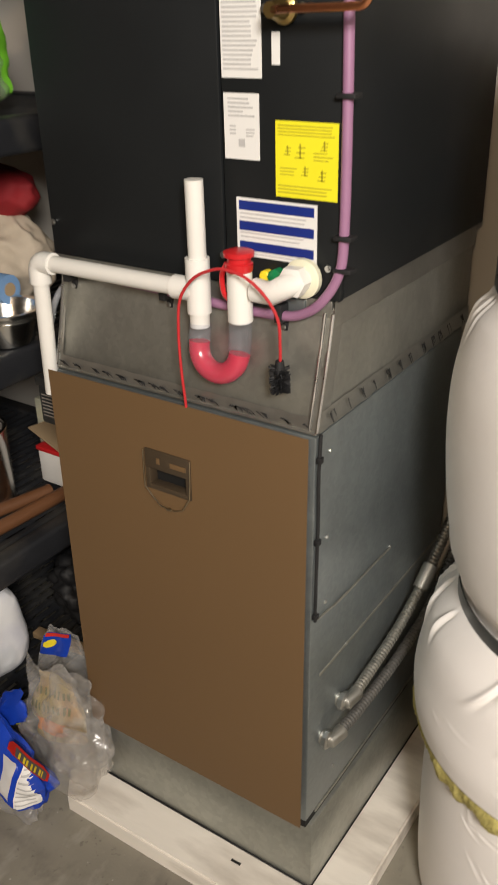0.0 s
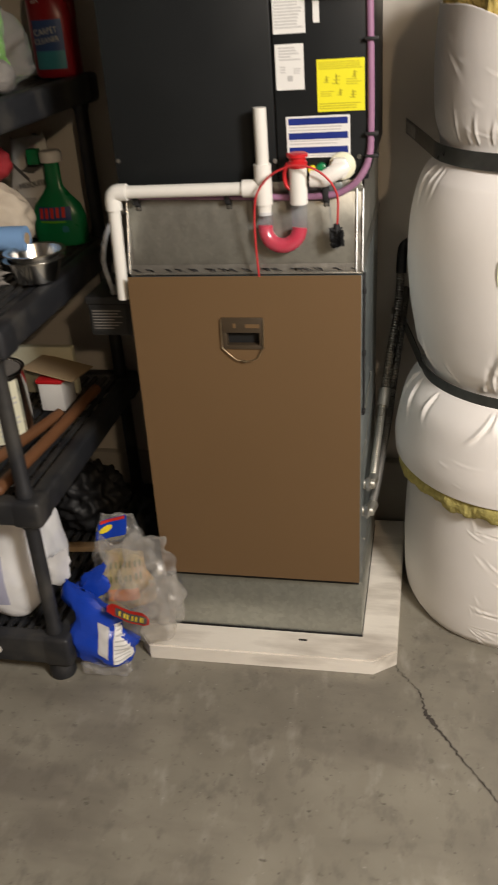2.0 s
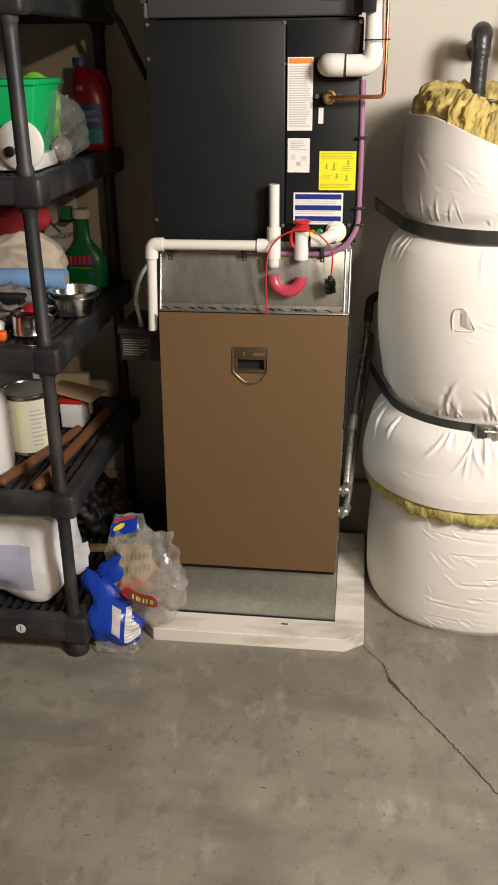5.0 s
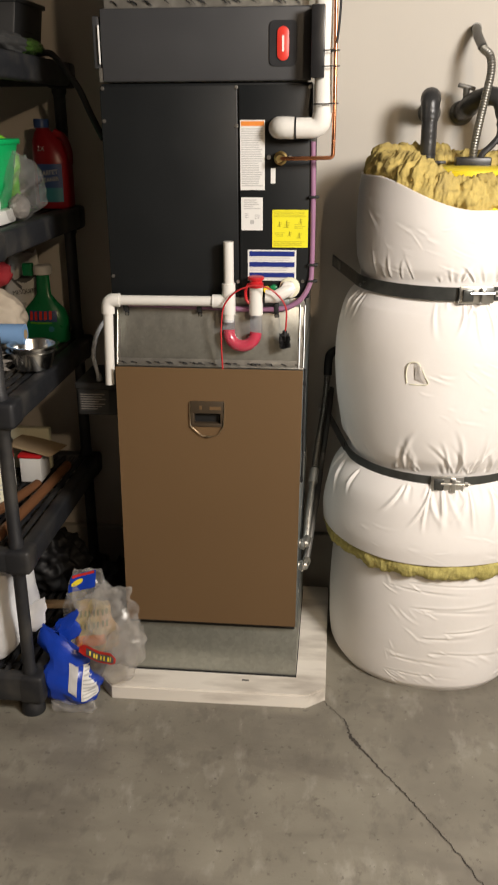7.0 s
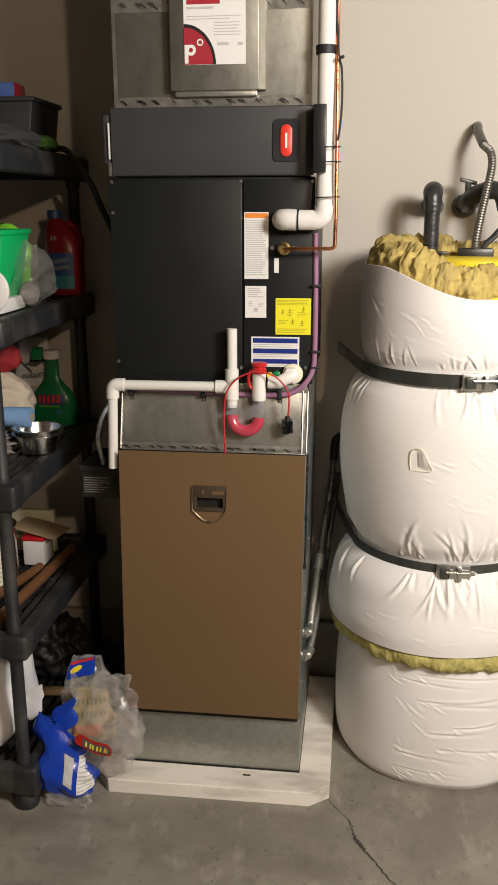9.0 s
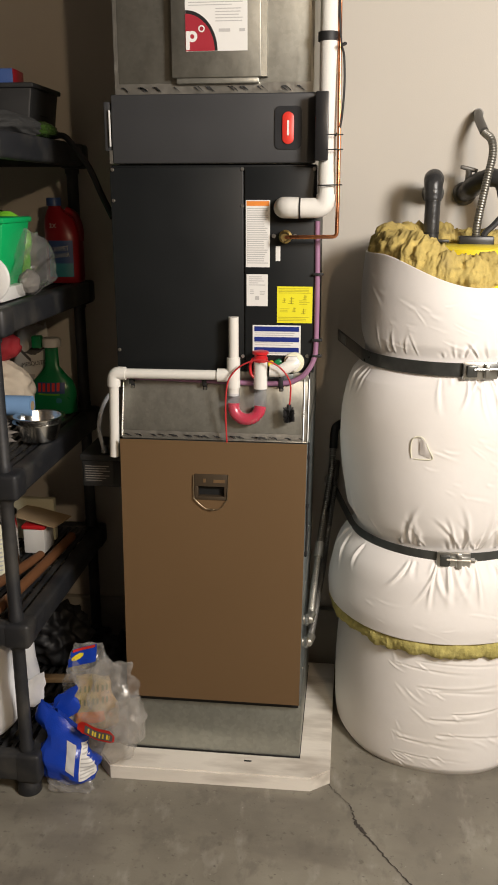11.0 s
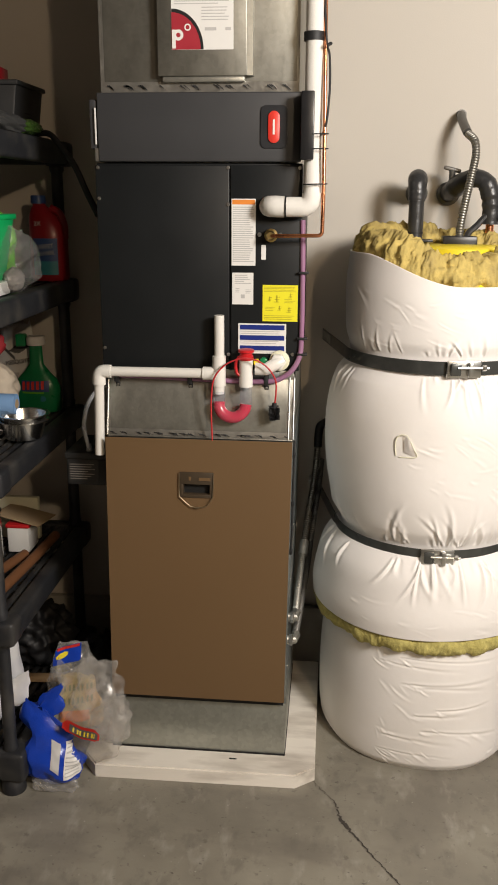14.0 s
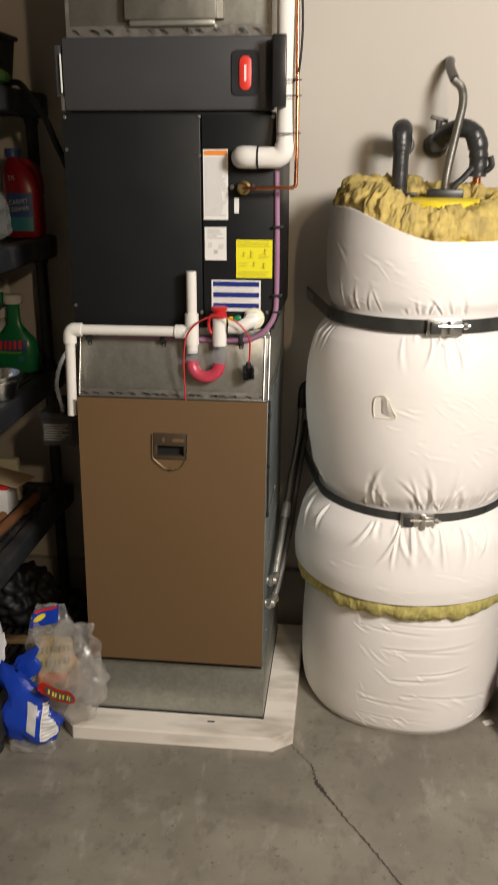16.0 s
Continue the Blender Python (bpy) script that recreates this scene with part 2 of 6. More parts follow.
M = {
    "concrete": floor_mat(),
    "stem": mat("concrete_stem", (0.36, 0.34, 0.30), 0.85, scale=9, fine=90, bump=0.4, stain=(0.2, 0.18, 0.15)),
    "crack": mat("crack_dark", (0.055, 0.047, 0.04), 0.95, bump=0),
    "paint": mat("wall_paint", (0.57, 0.53, 0.47), 0.75, scale=4, vary=0.03, fine=240, bump=0.12, stain=(0.52, 0.48, 0.42), stain_scale=1.2, stain_amount=0.25),
    # dark tones for the unseen ceiling and walls, to hold bounced light down
    "ceiling": mat("unseen_ceiling_dark", (0.10, 0.082, 0.065), 0.85, scale=6, vary=0.1, bump=0.1),
    "sheathing": mat("unseen_wall_dark", (0.075, 0.058, 0.042), 0.85, scale=6, vary=0.2, bump=0.2),
    "black_steel": mat("charcoal_enamel", (0.0115, 0.0130, 0.0140), 0.44, scale=8, vary=0.1, fine=500, bump=0.05),
    "seam": mat("seam_and_shade_black", (0.006, 0.006, 0.006), 0.7, bump=0),
    "grey_plastic": mat("graphite_plastic", (0.043, 0.044, 0.047), 0.45, scale=10, vary=0.06, fine=600, bump=0.06),
    "badge": mat("badge_dark", (0.022, 0.023, 0.026), 0.35, bump=0.02),
    "logo_red": mat("logo_red", (0.72, 0.045, 0.03), 0.4, vary=0.03, bump=0),
    "brown": mat("brown_enamel", (0.150, 0.089, 0.040), 0.50, scale=2.5, vary=0.07, fine=700, bump=0.08, rough_vary=0.06),
    "brown_cup": mat("brown_plastic", (0.058, 0.041, 0.025), 0.42, bump=0.05),
    "bail_wire": mat("tarnished_wire", (0.50, 0.42, 0.30), 0.35, 1.0, bump=0.05),
    "galv": spangle("galvanised_steel", (0.43, 0.425, 0.38), 0.38, 0.8, 0.05, 120.0, 0.36),
    # zinc sheet of the duct, a darker tone than the plenum's
    "galv_duct": spangle("darker_duct_sheet", (0.27, 0.262, 0.228), 0.44, 0.8, 0.05, 110.0, 0.16),
    "galv_dull": spangle("dull_galvanised_steel", (0.40, 0.41, 0.37), 0.40, 0.8, 0.07, 90.0, 0.25),
    "galv_side": spangle("galvanised_sheet", (0.30, 0.335, 0.34), 0.40, 0.8, 0.05, 120.0, 0.06),
    "foil": mat("foil_tape", (0.50, 0.49, 0.45), 0.34, 0.9, scale=50, vary=0.15, fine=160, bump=0.25, rough_vary=0.12),
    "foil_ink": mat("tape_print", (0.03, 0.03, 0.03), 0.6, bump=0),
    "zinc": mat("zinc_screw", (0.62, 0.62, 0.6), 0.3, 1.0, bump=0.05),
    "pvc": mat("white_pvc", (0.76, 0.74, 0.69), 0.35, scale=12, vary=0.03, fine=300, bump=0.03),
    "pvc_glue": mat("pvc_fitting", (0.80, 0.78, 0.73), 0.3, scale=14, vary=0.03, bump=0.03),
    "foam_white": mat("white_foam_sleeve", (0.76, 0.74, 0.69), 0.75, scale=40, vary=0.06, bump=0.3),
    "copper": mat("copper_tube", (0.72, 0.30, 0.15), 0.28, 1.0, scale=30, vary=0.2, bump=0.05, stain=(0.30, 0.14, 0.07), stain_scale=20, stain_amount=0.5),
    "brass": mat("brass", (0.55, 0.40, 0.16), 0.35, 1.0, bump=0.1),
    "purple": mat("purple_tube", (0.31, 0.155, 0.26), 0.4, scale=20, vary=0.08, bump=0.05),
    "red_plastic": mat("red_plastic", (0.55, 0.018, 0.022), 0.32, vary=0.05, bump=0.03),
    "red_cord": mat("red_cord", (0.50, 0.025, 0.03), 0.5, bump=0.02),
    "red_fluid": mat("red_fluid", (0.62, 0.003, 0.045), 0.25, vary=0.05, bump=0, sub=0.2),
    "black_rubber": mat("black_rubber", (0.012, 0.012, 0.013), 0.6, scale=60, bump=0.2),
    "black_gloss": mat("black_plastic", (0.014, 0.014, 0.015), 0.35, scale=30, bump=0.05),
    "foam_black": mat("taped_black_foam", (0.03, 0.03, 0.031), 0.36, scale=45, vary=0.2, fine=120, bump=0.5),
    "paper": mat("label_paper", (0.78, 0.77, 0.74), 0.6, vary=0.02, bump=0.03),
    "paper_yellow": mat("yellow_label", (0.83, 0.76, 0.02), 0.55, vary=0.03, bump=0.03),
    "ink": mat("label_ink", (0.12, 0.12, 0.12), 0.6, bump=0),
    "ink_soft": mat("label_ink_soft", (0.50, 0.49, 0.48), 0.6, bump=0),
    "ink_yellow": mat("ink_on_yellow", (0.50, 0.44, 0.02), 0.6, bump=0),
    "blue_ink": mat("blue_ink", (0.006, 0.022, 0.20), 0.5, bump=0),
    "orange_ink": mat("orange_ink", (0.80, 0.26, 0.04), 0.5, bump=0),
    "dark_red": mat("dark_red_ink", (0.36, 0.02, 0.035), 0.5, bump=0),
    "lumber": mat("white_painted_lumber", (0.80, 0.75, 0.67), 0.7, scale=14, vary=0.07, fine=120, bump=0.35, stretch=(0.25, 1, 1), stain=(0.30, 0.25, 0.20), stain_scale=13, stain_amount=0.75),
    "vinyl": mat("white_vinyl_blanket", (0.86, 0.825, 0.79), 0.66, scale=16, vary=0.03, fine=45, bump=0.18, stain=(0.70, 0.65, 0.58), stain_scale=2.5, stain_amount=0.3, sub=0.0),
    "fibre": mat("yellow_fibreglass", (0.52, 0.40, 0.125), 0.95, scale=45, vary=0.35, fine=190, bump=0.8, stain=(0.30, 0.23, 0.10), stain_scale=14, stain_amount=0.6),
    "yellow_tank": mat("yellow_enamel", (0.86, 0.68, 0.03), 0.4, bump=0.05),
    "strap": mat("dark_zinc_strap", (0.11, 0.115, 0.11), 0.33, 0.7, scale=30, vary=0.45, bump=0.1, rough_vary=0.15),
    "flex": mat("flex_conduit", (0.46, 0.45, 0.41), 0.40, 0.9, scale=60, vary=0.15, bump=0.1),
    "flex_mid": mat("dull_flex_conduit", (0.27, 0.26, 0.235), 0.46, 0.85, scale=60, vary=0.15, bump=0.1),
    "flex_dark": mat("grey_flex", (0.16, 0.155, 0.145), 0.45, 0.6, scale=60, vary=0.15, bump=0.1),
    "shelf": mat("charcoal_plastic", (0.018, 0.019, 0.022), 0.5, scale=25, vary=0.12, fine=260, bump=0.2, stain=(0.16, 0.145, 0.115), stain_scale=8, stain_amount=0.28),
    "wood": mat("bare_wood", (0.42, 0.28, 0.15), 0.65, scale=18, vary=0.25, bump=0.3, stretch=(1, 0.12, 1)),
    "wood_dark": mat("brown_wood", (0.15, 0.062, 0.024), 0.6, scale=18, vary=0.25, bump=0.3, stretch=(1, 0.12, 1)),
    "card": mat("cardboard", (0.40, 0.29, 0.17), 0.85, scale=25, vary=0.08, bump=0.15),
    "green": mat("green_plastic", (0.005, 0.42, 0.12), 0.38, vary=0.05, bump=0.04),
    "green_dark": mat("dark_green_plastic", (0.008, 0.21, 0.07), 0.3, vary=0.08, bump=0.03),
    "lime": mat("lime_bag", (0.16, 0.48, 0.03), 0.35, scale=40, vary=0.2, bump=0.4),
    "red_jug": mat("red_jug", (0.24, 0.008, 0.014), 0.32, vary=0.08, bump=0.04),
    "blue_label": mat("blue_label", (0.035, 0.075, 0.22), 0.4, bump=0.02),
    "teal": mat("teal_label", (0.04, 0.22, 0.28), 0.4, bump=0.02),
    "white_plastic": mat("white_plastic", (0.76, 0.75, 0.72), 0.4, vary=0.04, bump=0.05),
    "pale_blue": mat("pale_blue_print", (0.46, 0.47, 0.62), 0.5, vary=0.1, bump=0.1),
    "white_bag": mat("white_plastic_bag", (0.84, 0.84, 0.84), 0.38, scale=14, vary=0.05, fine=40, bump=0.3, stain=(0.45, 0.45, 0.60), stain_scale=9, stain_amount=0.4),
    "blue_bag": mat("blue_film", (0.010, 0.050, 0.42), 0.22, scale=30, vary=0.15, bump=0.35),
    "blue_roll": mat("blue_roll", (0.20, 0.36, 0.62), 0.7, vary=0.06, bump=0.15),
    "steel": mat("stainless_steel", (0.62, 0.61, 0.58), 0.22, 1.0, scale=40, vary=0.08, bump=0.05),
    "rag": mat("grey_rag", (0.20, 0.18, 0.16), 0.95, scale=35, vary=0.3, bump=0.8),
    "dark_rag": mat("dark_cloth", (0.030, 0.030, 0.029), 0.9, scale=30, vary=0.3, bump=0.7),
    "orange": mat("orange_plastic", (0.85, 0.14, 0.02), 0.4, bump=0.03),
    "tan_bag": mat("tan_paper_bag", (0.52, 0.44, 0.34), 0.8, scale=25, vary=0.2, bump=0.4),
    "cream": mat("cream_label", (0.74, 0.72, 0.54), 0.5, scale=30, vary=0.05, bump=0.03),
    "packet": mat("tan_packet", (0.50, 0.40, 0.16), 0.4, scale=38, vary=0.45, bump=0.15, stain=(0.62, 0.30, 0.14), stain_scale=14, stain_amount=0.6),
    "ink_olive": mat("olive_ink", (0.20, 0.20, 0.05), 0.5, bump=0),
    "fibre_olive": mat("olive_fibreglass", (0.44, 0.38, 0.12), 0.95, scale=60, vary=0.5, fine=220, bump=1.0, stain=(0.62, 0.55, 0.20), stain_scale=30, stain_amount=0.6),
    "red_lit": mat("red_band_ink", (0.60, 0.03, 0.02), 0.35, bump=0),
    "gauze": mat("gauze_mesh", (0.05, 0.05, 0.04), 0.7, bump=0.3),
    "clear_bag": clear("clear_bag_film", (0.975, 0.96, 0.935), 0.17, 0.16, 34.0),
    "clear_film": clear("thin_clear_film", (0.88, 0.87, 0.86), 0.09, 0.14, 12.0),
    "red_cloth": mat("red_cloth", (0.26, 0.010, 0.014), 0.8, scale=40, vary=0.2, bump=0.3),
    "clear_tube": clear("clear_tube_wall", (0.93, 0.95, 0.99), 0.08, 0.06, 4.0),
    "vinyl_hose": clear("clear_vinyl_hose", (0.85, 0.86, 0.88), 0.45, 0.15),
    "clear_pink": clear("pink_clear_jug", (0.62, 0.50, 0.52), 0.5, 0.2),
    "olive_film": mat("dark_green_film", (0.030, 0.060, 0.012), 0.25, scale=40, vary=0.3, bump=0.3),
    "paper_pale": mat("pale_yellow_paint", (0.82, 0.76, 0.38), 0.4, vary=0.04, bump=0.05),
    "paper_dim": mat("bare_slot", (0.40, 0.38, 0.34), 0.6, bump=0),
    "bin": mat("black_bin", (0.018, 0.018, 0.018), 0.5, scale=20, bump=0.1),
}


M["black_steel"].node_tree.nodes["Principled BSDF"].inputs["Specular IOR Level"].default_value = 0.3


# ---- builders ----
def thing(name, base, label, category, group="", kind=""):
    e = new(name)
    e.location = base
    e.empty_display_size = 0.05
    return tagged(e, label, category, group, kind)


def base_of(ob):
    p = Vector((0, 0, 0))
    while ob:
        p += ob.location
        ob = ob.parent
    return p


def part(name, bm, material, parent=None, label="", smooth=True, angle=40):
    me = bpy.data.meshes.new(name)
    bmesh.ops.recalc_face_normals(bm, faces=bm.faces)
    bm.to_mesh(me)
    bm.free()
    mats = material if isinstance(material, (list, tuple)) else [material]
    for k in mats:
        me.materials.append(M[k])
    if smooth:
        me.shade_smooth()
        me.set_sharp_from_angle(angle=radians(angle))
    ob = new(name, me)
    if parent:
        ob.parent = parent
        me.transform(Matrix.Translation(-base_of(parent)))
    if label:
        ob["label"] = label
    return ob


def setting(name, bm, material, label, category):
    return tagged(part(name, bm, material, None, label), label, category, kind="structure")


def box(x0, x1, y0, y1, z0, z1, bevel=0.0, bm=None, segs=2):
    own = bmesh.new()
    bmesh.ops.create_cube(own, size=1)
    for v in own.verts:
        v.co = Vector((x0 + (x1 - x0) * (v.co.x + 0.5), y0 + (y1 - y0) * (v.co.y + 0.5), z0 + (z1 - z0) * (v.co.z + 0.5)))
    if bevel:
        bmesh.ops.bevel(own, geom=own.edges[:], offset=bevel, segments=segs, affect="EDGES", profile=0.5)
    return merge(bm, own)


def merge(bm, own):
    if bm is None:
        return own
    tmp = bpy.data.meshes.new("tmp")
    own.to_mesh(tmp)
    own.free()
    bm.from_mesh(tmp)
    bpy.data.meshes.remove(tmp)
    return bm


def shift(bm, m):
    bmesh.ops.transform(bm, matrix=m, verts=bm.verts[:])
    return bm


def spline(pts, n):
    """A smooth line through a few points."""
    P = [Vector(p) for p in pts]
    P = [P[0] * 2 - P[1]] + P + [P[-1] * 2 - P[-2]]
    out = []
    for i in range(1, len(P) - 2):
        for k in range(n):
            t = k / n
            a, b, c, d = P[i - 1:i + 3]
            out.append(0.5 * (2 * b + (c - a) * t + (2 * a - 5 * b + 4 * c - d) * t * t + (3 * b - a - 3 * c + d) * t ** 3))
    return out + [P[-2]]


def tube(pts, r, segs=12, bm=None, cap=True, radius=None):
    """A round tube along points; radius(i) may vary it."""
    bm = bm or bmesh.new()
    P = [Vector(p) for p in pts]
    rings, up = [], None
    for i, p in enumerate(P):
        d = (P[min(i + 1, len(P) - 1)] - P[max(i - 1, 0)]).normalized()
        if up is None:
            up = d.orthogonal().normalized()
        up = (up - d * up.dot(d)).normalized()
        side = d.cross(up)
        rad = radius(i) if radius else r
        rings.append([bm.verts.new(p + (up * math.cos(a) + side * math.sin(a)) * rad) for a in (2 * math.pi * k / segs for k in range(segs))])
    for a, b in zip(rings, rings[1:]):
        for k in range(segs):
            bm.faces.new((a[k], a[(k + 1) % segs], b[(k + 1) % segs], b[k]))
    if cap:
        bm.faces.new(rings[0][::-1])
        bm.faces.new(rings[-1])
    return bm


def corrugated(pts, r, pitch=0.0075, depth=0.0024, segs=12):
    """Flexible metal conduit: a tube with close rings."""
    P = spline(pts, 60)
    length = sum((b - a).length for a, b in zip(P, P[1:]))
    n = int(length / pitch) * 4
    acc, out, i, run = 0.0, [], 0, 0.0
    for k in range(n + 1):
        want = length * k / n
        while i < len(P) - 2 and run + (P[i + 1] - P[i]).length < want:
            run += (P[i + 1] - P[i]).length
            i += 1
        seg = (P[i + 1] - P[i]).length or 1e-6
        out.append(P[i].lerp(P[i + 1], (want - run) / seg))
    return tube(out, r, segs, radius=lambda i: r - (depth if i % 4 in (0,) else 0.0))


def lathe(profile, x, y, segs=28, bm=None, close=True):
    """Spins (radius, z) pairs round the upright line at x, y."""
    bm = bm or bmesh.new()
    rings = [[bm.verts.new((x + r * math.cos(a), y + r * math.sin(a), z)) for a in (2 * math.pi * k / segs for k in range(segs))] for r, z in profile]
    for a, b in zip(rings, rings[1:]):
        for k in range(segs):
            bm.faces.new((a[k], a[(k + 1) % segs], b[(k + 1) % segs], b[k]))
    if close:
        bm.faces.new(rings[0][::-1])
        bm.faces.new(rings[-1])
    return bm


def rod(p, q, r, segs=12, bm=None):
    return tube([p, q], r, segs, bm)


def arc(c, a, b, r, n=8):
    """A quarter bend: starts at c + a*r, ends at c + b*r, rounding the corner opposite c."""
    c, a, b = Vector(c), Vector(a), Vector(b)
    return [c + (a * math.cos(t) + b * math.sin(t)) * r for t in (math.pi / 2 * k / n for k in range(n + 1))]


def screw(parent, x, y, z, r=0.0036, axis="y"):
    bm = bmesh.new()
    bmesh.ops.create_cone(bm, cap_ends=True, segments=6, radius1=r, radius2=r * 0.85, depth=0.004)
    bm2 = bmesh.new()
    bmesh.ops.create_cone(bm2, cap_ends=True, segments=14, radius1=r * 1.35, radius2=r * 1.3, depth=0.0015)
    merge(bm, bm2)
    turn = pose(0, 0, 0, 90) if axis == "y" else pose(0, 0, 0, 0, 90)
    shift(bm, Matrix.Translation((x, y, z)) @ turn)
    return part("screw", bm, "zinc", parent)


def sheet(x0, x1, y, z0, z1, t=0.0012, bevel=0.0):
    return box(x0, x1, y - t, y, z0, z1, bevel)


def bars(x0, x1, y, z0, z1, rows, fill=0.55, seed=1, ragged=0.35, bm=None, t=0.0006):
    """Lines of writing that cannot be read, as plain bars."""
    rng = random.Random(seed)
    bm = bm or bmesh.new()
    step = (z1 - z0) / rows
    for i in range(rows):
        z = z1 - (i + 0.5) * step
        end = x1 - (x1 - x0) * rng.random() * ragged
        box(x0, end, y - t, y, z - step * fill / 2, z + step * fill / 2, 0, bm)
    return bm


def writing(text, size, m, material, parent, name="writing", squash=1.0):
    cu = bpy.data.curves.new("writing", "FONT")
    cu.body, cu.size, cu.align_x, cu.align_y, cu.extrude = text, size, "CENTER", "CENTER", 0.0004
    tmp = new("tmp_writing", cu)
    bpy.context.view_layer.update()
    me = bpy.data.meshes.new_from_object(tmp.evaluated_get(bpy.context.evaluated_depsgraph_get()))
    bpy.data.objects.remove(tmp)
    bm = bmesh.new()
    bm.from_mesh(me)
    bpy.data.meshes.remove(me)
    shift(bm, m @ pose(0, 0, 0, 90) @ Matrix.Diagonal((squash, 1, 1, 1)))
    return part(name, bm, material, parent, smooth=False)


def lumpy(c, size, seed, amp=0.2, freq=2.2, level=4, ridged=True, flat=None, bm=None, fine=0.35, mid=0.4):
    """A crumpled closed form: a ball pushed in and out by folded noise."""
    own = bmesh.new()
    bmesh.ops.create_icosphere(own, subdivisions=level, radius=1)
    off = Vector((seed * 3.7, seed * 1.3, seed * 2.1))
    for v in own.verts:
        p = v.co.copy()
        n = noise.noise(p * freq + off)
        if ridged:
            n = 0.6 * (0.45 - abs(n) * 2) + mid * noise.noise(p * freq * 2.7 + off) - fine * abs(noise.noise(p * freq * 5 + off))
        p *= 1 + amp * n * 2
        p = Vector((p.x * size[0] + c[0], p.y * size[1] + c[1], p.z * size[2] + c[2]))
        if flat is not None:
            p.z = max(p.z, flat)
        v.co = p
    return merge(bm, own)


def creases(p, rng_seed, n=6, freq=2.2):
    """Sharp folds: triangle waves along several random directions."""
    rng = random.Random(rng_seed)
    h = 0.0
    for i in range(n):
        d = Vector((rng.uniform(-1, 1), rng.uniform(-1, 1), rng.uniform(-1, 1))).normalized()
        f = freq * (0.5 + 1.4 * rng.random())
        u = (p.dot(d) + 0.25 * noise.noise(p * 0.8 + d * 3)) * f + rng.random() * 2
        h += (abs((u % 2.0) - 1.0) - 0.5) / (0.6 + 0.5 * f)
    return h


def pouch(c, size, seed, amp=0.35, pinch=0.6, tilt=0.0, flat=None, n=6, freq=2.0, slant=0.0, nu=34, nw=24):
    """A limp film bag: full at the foot, pinched flat at the top, with sharp folds."""
    bm = bmesh.new()
    rows = []
    for k in range(nw + 1):
        w = k / nw
        swell = (1 - (1 - min(1, w / 0.30)) ** 2.2) ** 0.5 if w < 0.30 else 1.0
        a = swell * (1 - 0.30 * w * w)
        b = swell * max(0.05, 1 - pinch * w ** 1.3 - (0.4 * ((w - 0.6) / 0.4) if w > 0.6 else 0))
        row = []
        for i in range(nu):
            t = 2 * math.pi * i / nu
            ct, st = math.cos(t), math.sin(t)
            ex = abs(ct) ** 0.8 * (1 if ct > 0 else -1)
            ey = abs(st) ** 0.8 * (1 if st > 0 else -1)
            q = Vector((ex * a, ey * b, 2 * w - 1))
            h = creases(q, seed, n, freq)
            g = 1 + amp * h * min(1, 3 * (1 - abs(2 * w - 1)) + 0.4)
            x, y = q.x * g, q.y * g + 0.18 * amp * h
            z = q.z * (1 + 0.10 * h) + 0.16 * noise.noise(Vector((ct * 1.5, st * 1.5, seed))) * w
            p = Vector((c[0] + x * size[0] + tilt * w, c[1] + y * size[1], c[2] + (z + slant * q.x * w) * size[2]))
            if flat is not None:
                p.z = max(p.z, flat)
            row.append(bm.verts.new(p))
        rows.append(row)
    for a, b in zip(rows, rows[1:]):
        for i in range(nu):
            bm.faces.new((a[i], a[(i + 1) % nu], b[(i + 1) % nu], b[i]))
    bm.faces.new(rows[0][::-1])
    bm.faces.new(rows[-1])
    return bm


def ribbon(pts, width, up, t=0.002, bm=None):
    """A flat band along points, its width along up."""
    bm = bm or bmesh.new()
    P, up = [Vector(p) for p in pts], Vector(up)
    rows = []
    for i, p in enumerate(P):
        d = (P[min(i + 1, len(P) - 1)] - P[max(i - 1, 0)]).normalized()
        n = d.cross(up).normalized()
        rows.append([bm.verts.new(p + up * (width / 2 * s) + n * (t / 2 * q)) for s, q in ((-1, -1), (1, -1), (1, 1), (-1, 1))])
    for a, b in zip(rows, rows[1:]):
        for k in range(4):
            bm.faces.new((a[k], a[(k + 1) % 4], b[(k + 1) % 4], b[k]))
    bm.faces.new(rows[0][::-1])
    bm.faces.new(rows[-1])
    return bm


# ---- the garage ----
WALL, LEFT, RIGHT, REAR, TOP = 0.60, -1.55, 4.2, -6.4, 2.75

floor = setting("floor", box(LEFT - 0.1, RIGHT + 0.1, REAR - 0.1, WALL + 0.1, -0.12, 0.0), "concrete", "worn grey concrete floor with a jagged crack and stains", "floor")

rng = random.Random(5)
line = spline([(0.335, -0.085, 0), (0.372, -0.135, 0), (0.402, -0.175, 0), (0.414, -0.235, 0), (0.452, -0.30, 0), (0.51, -0.385, 0), (0.565, -0.47, 0), (0.604, -0.53, 0), (0.664, -0.63, 0), (0.73, -0.76, 0), (0.79, -0.93, 0), (0.88, -1.1, 0), (0.99, -1.35, 0)], 14)
bm = bmesh.new()
prev = None
for i, p in enumerate(line):
    w = 0.0010 + 0.0018 * rng.random() * (0.5 + noise.noise(p * 9) + 0.4) + (0.004 * math.exp(-((i - 47) / 6) ** 2))
    if i < 26:
        w *= 0.45
    j = Vector(((rng.random() - 0.5) * 0.007, (rng.random() - 0.5) * 0.006, 0.0012))
    cur = [bm.verts.new(p + j + Vector((s * w, s * w * 0.5, 0))) for s in (-1, 1)]
    if prev:
        bm.faces.new((prev[0], prev[1], cur[1], cur[0]))
    prev = cur
part("crack", bm, "crack", floor, "thin jagged dark crack")

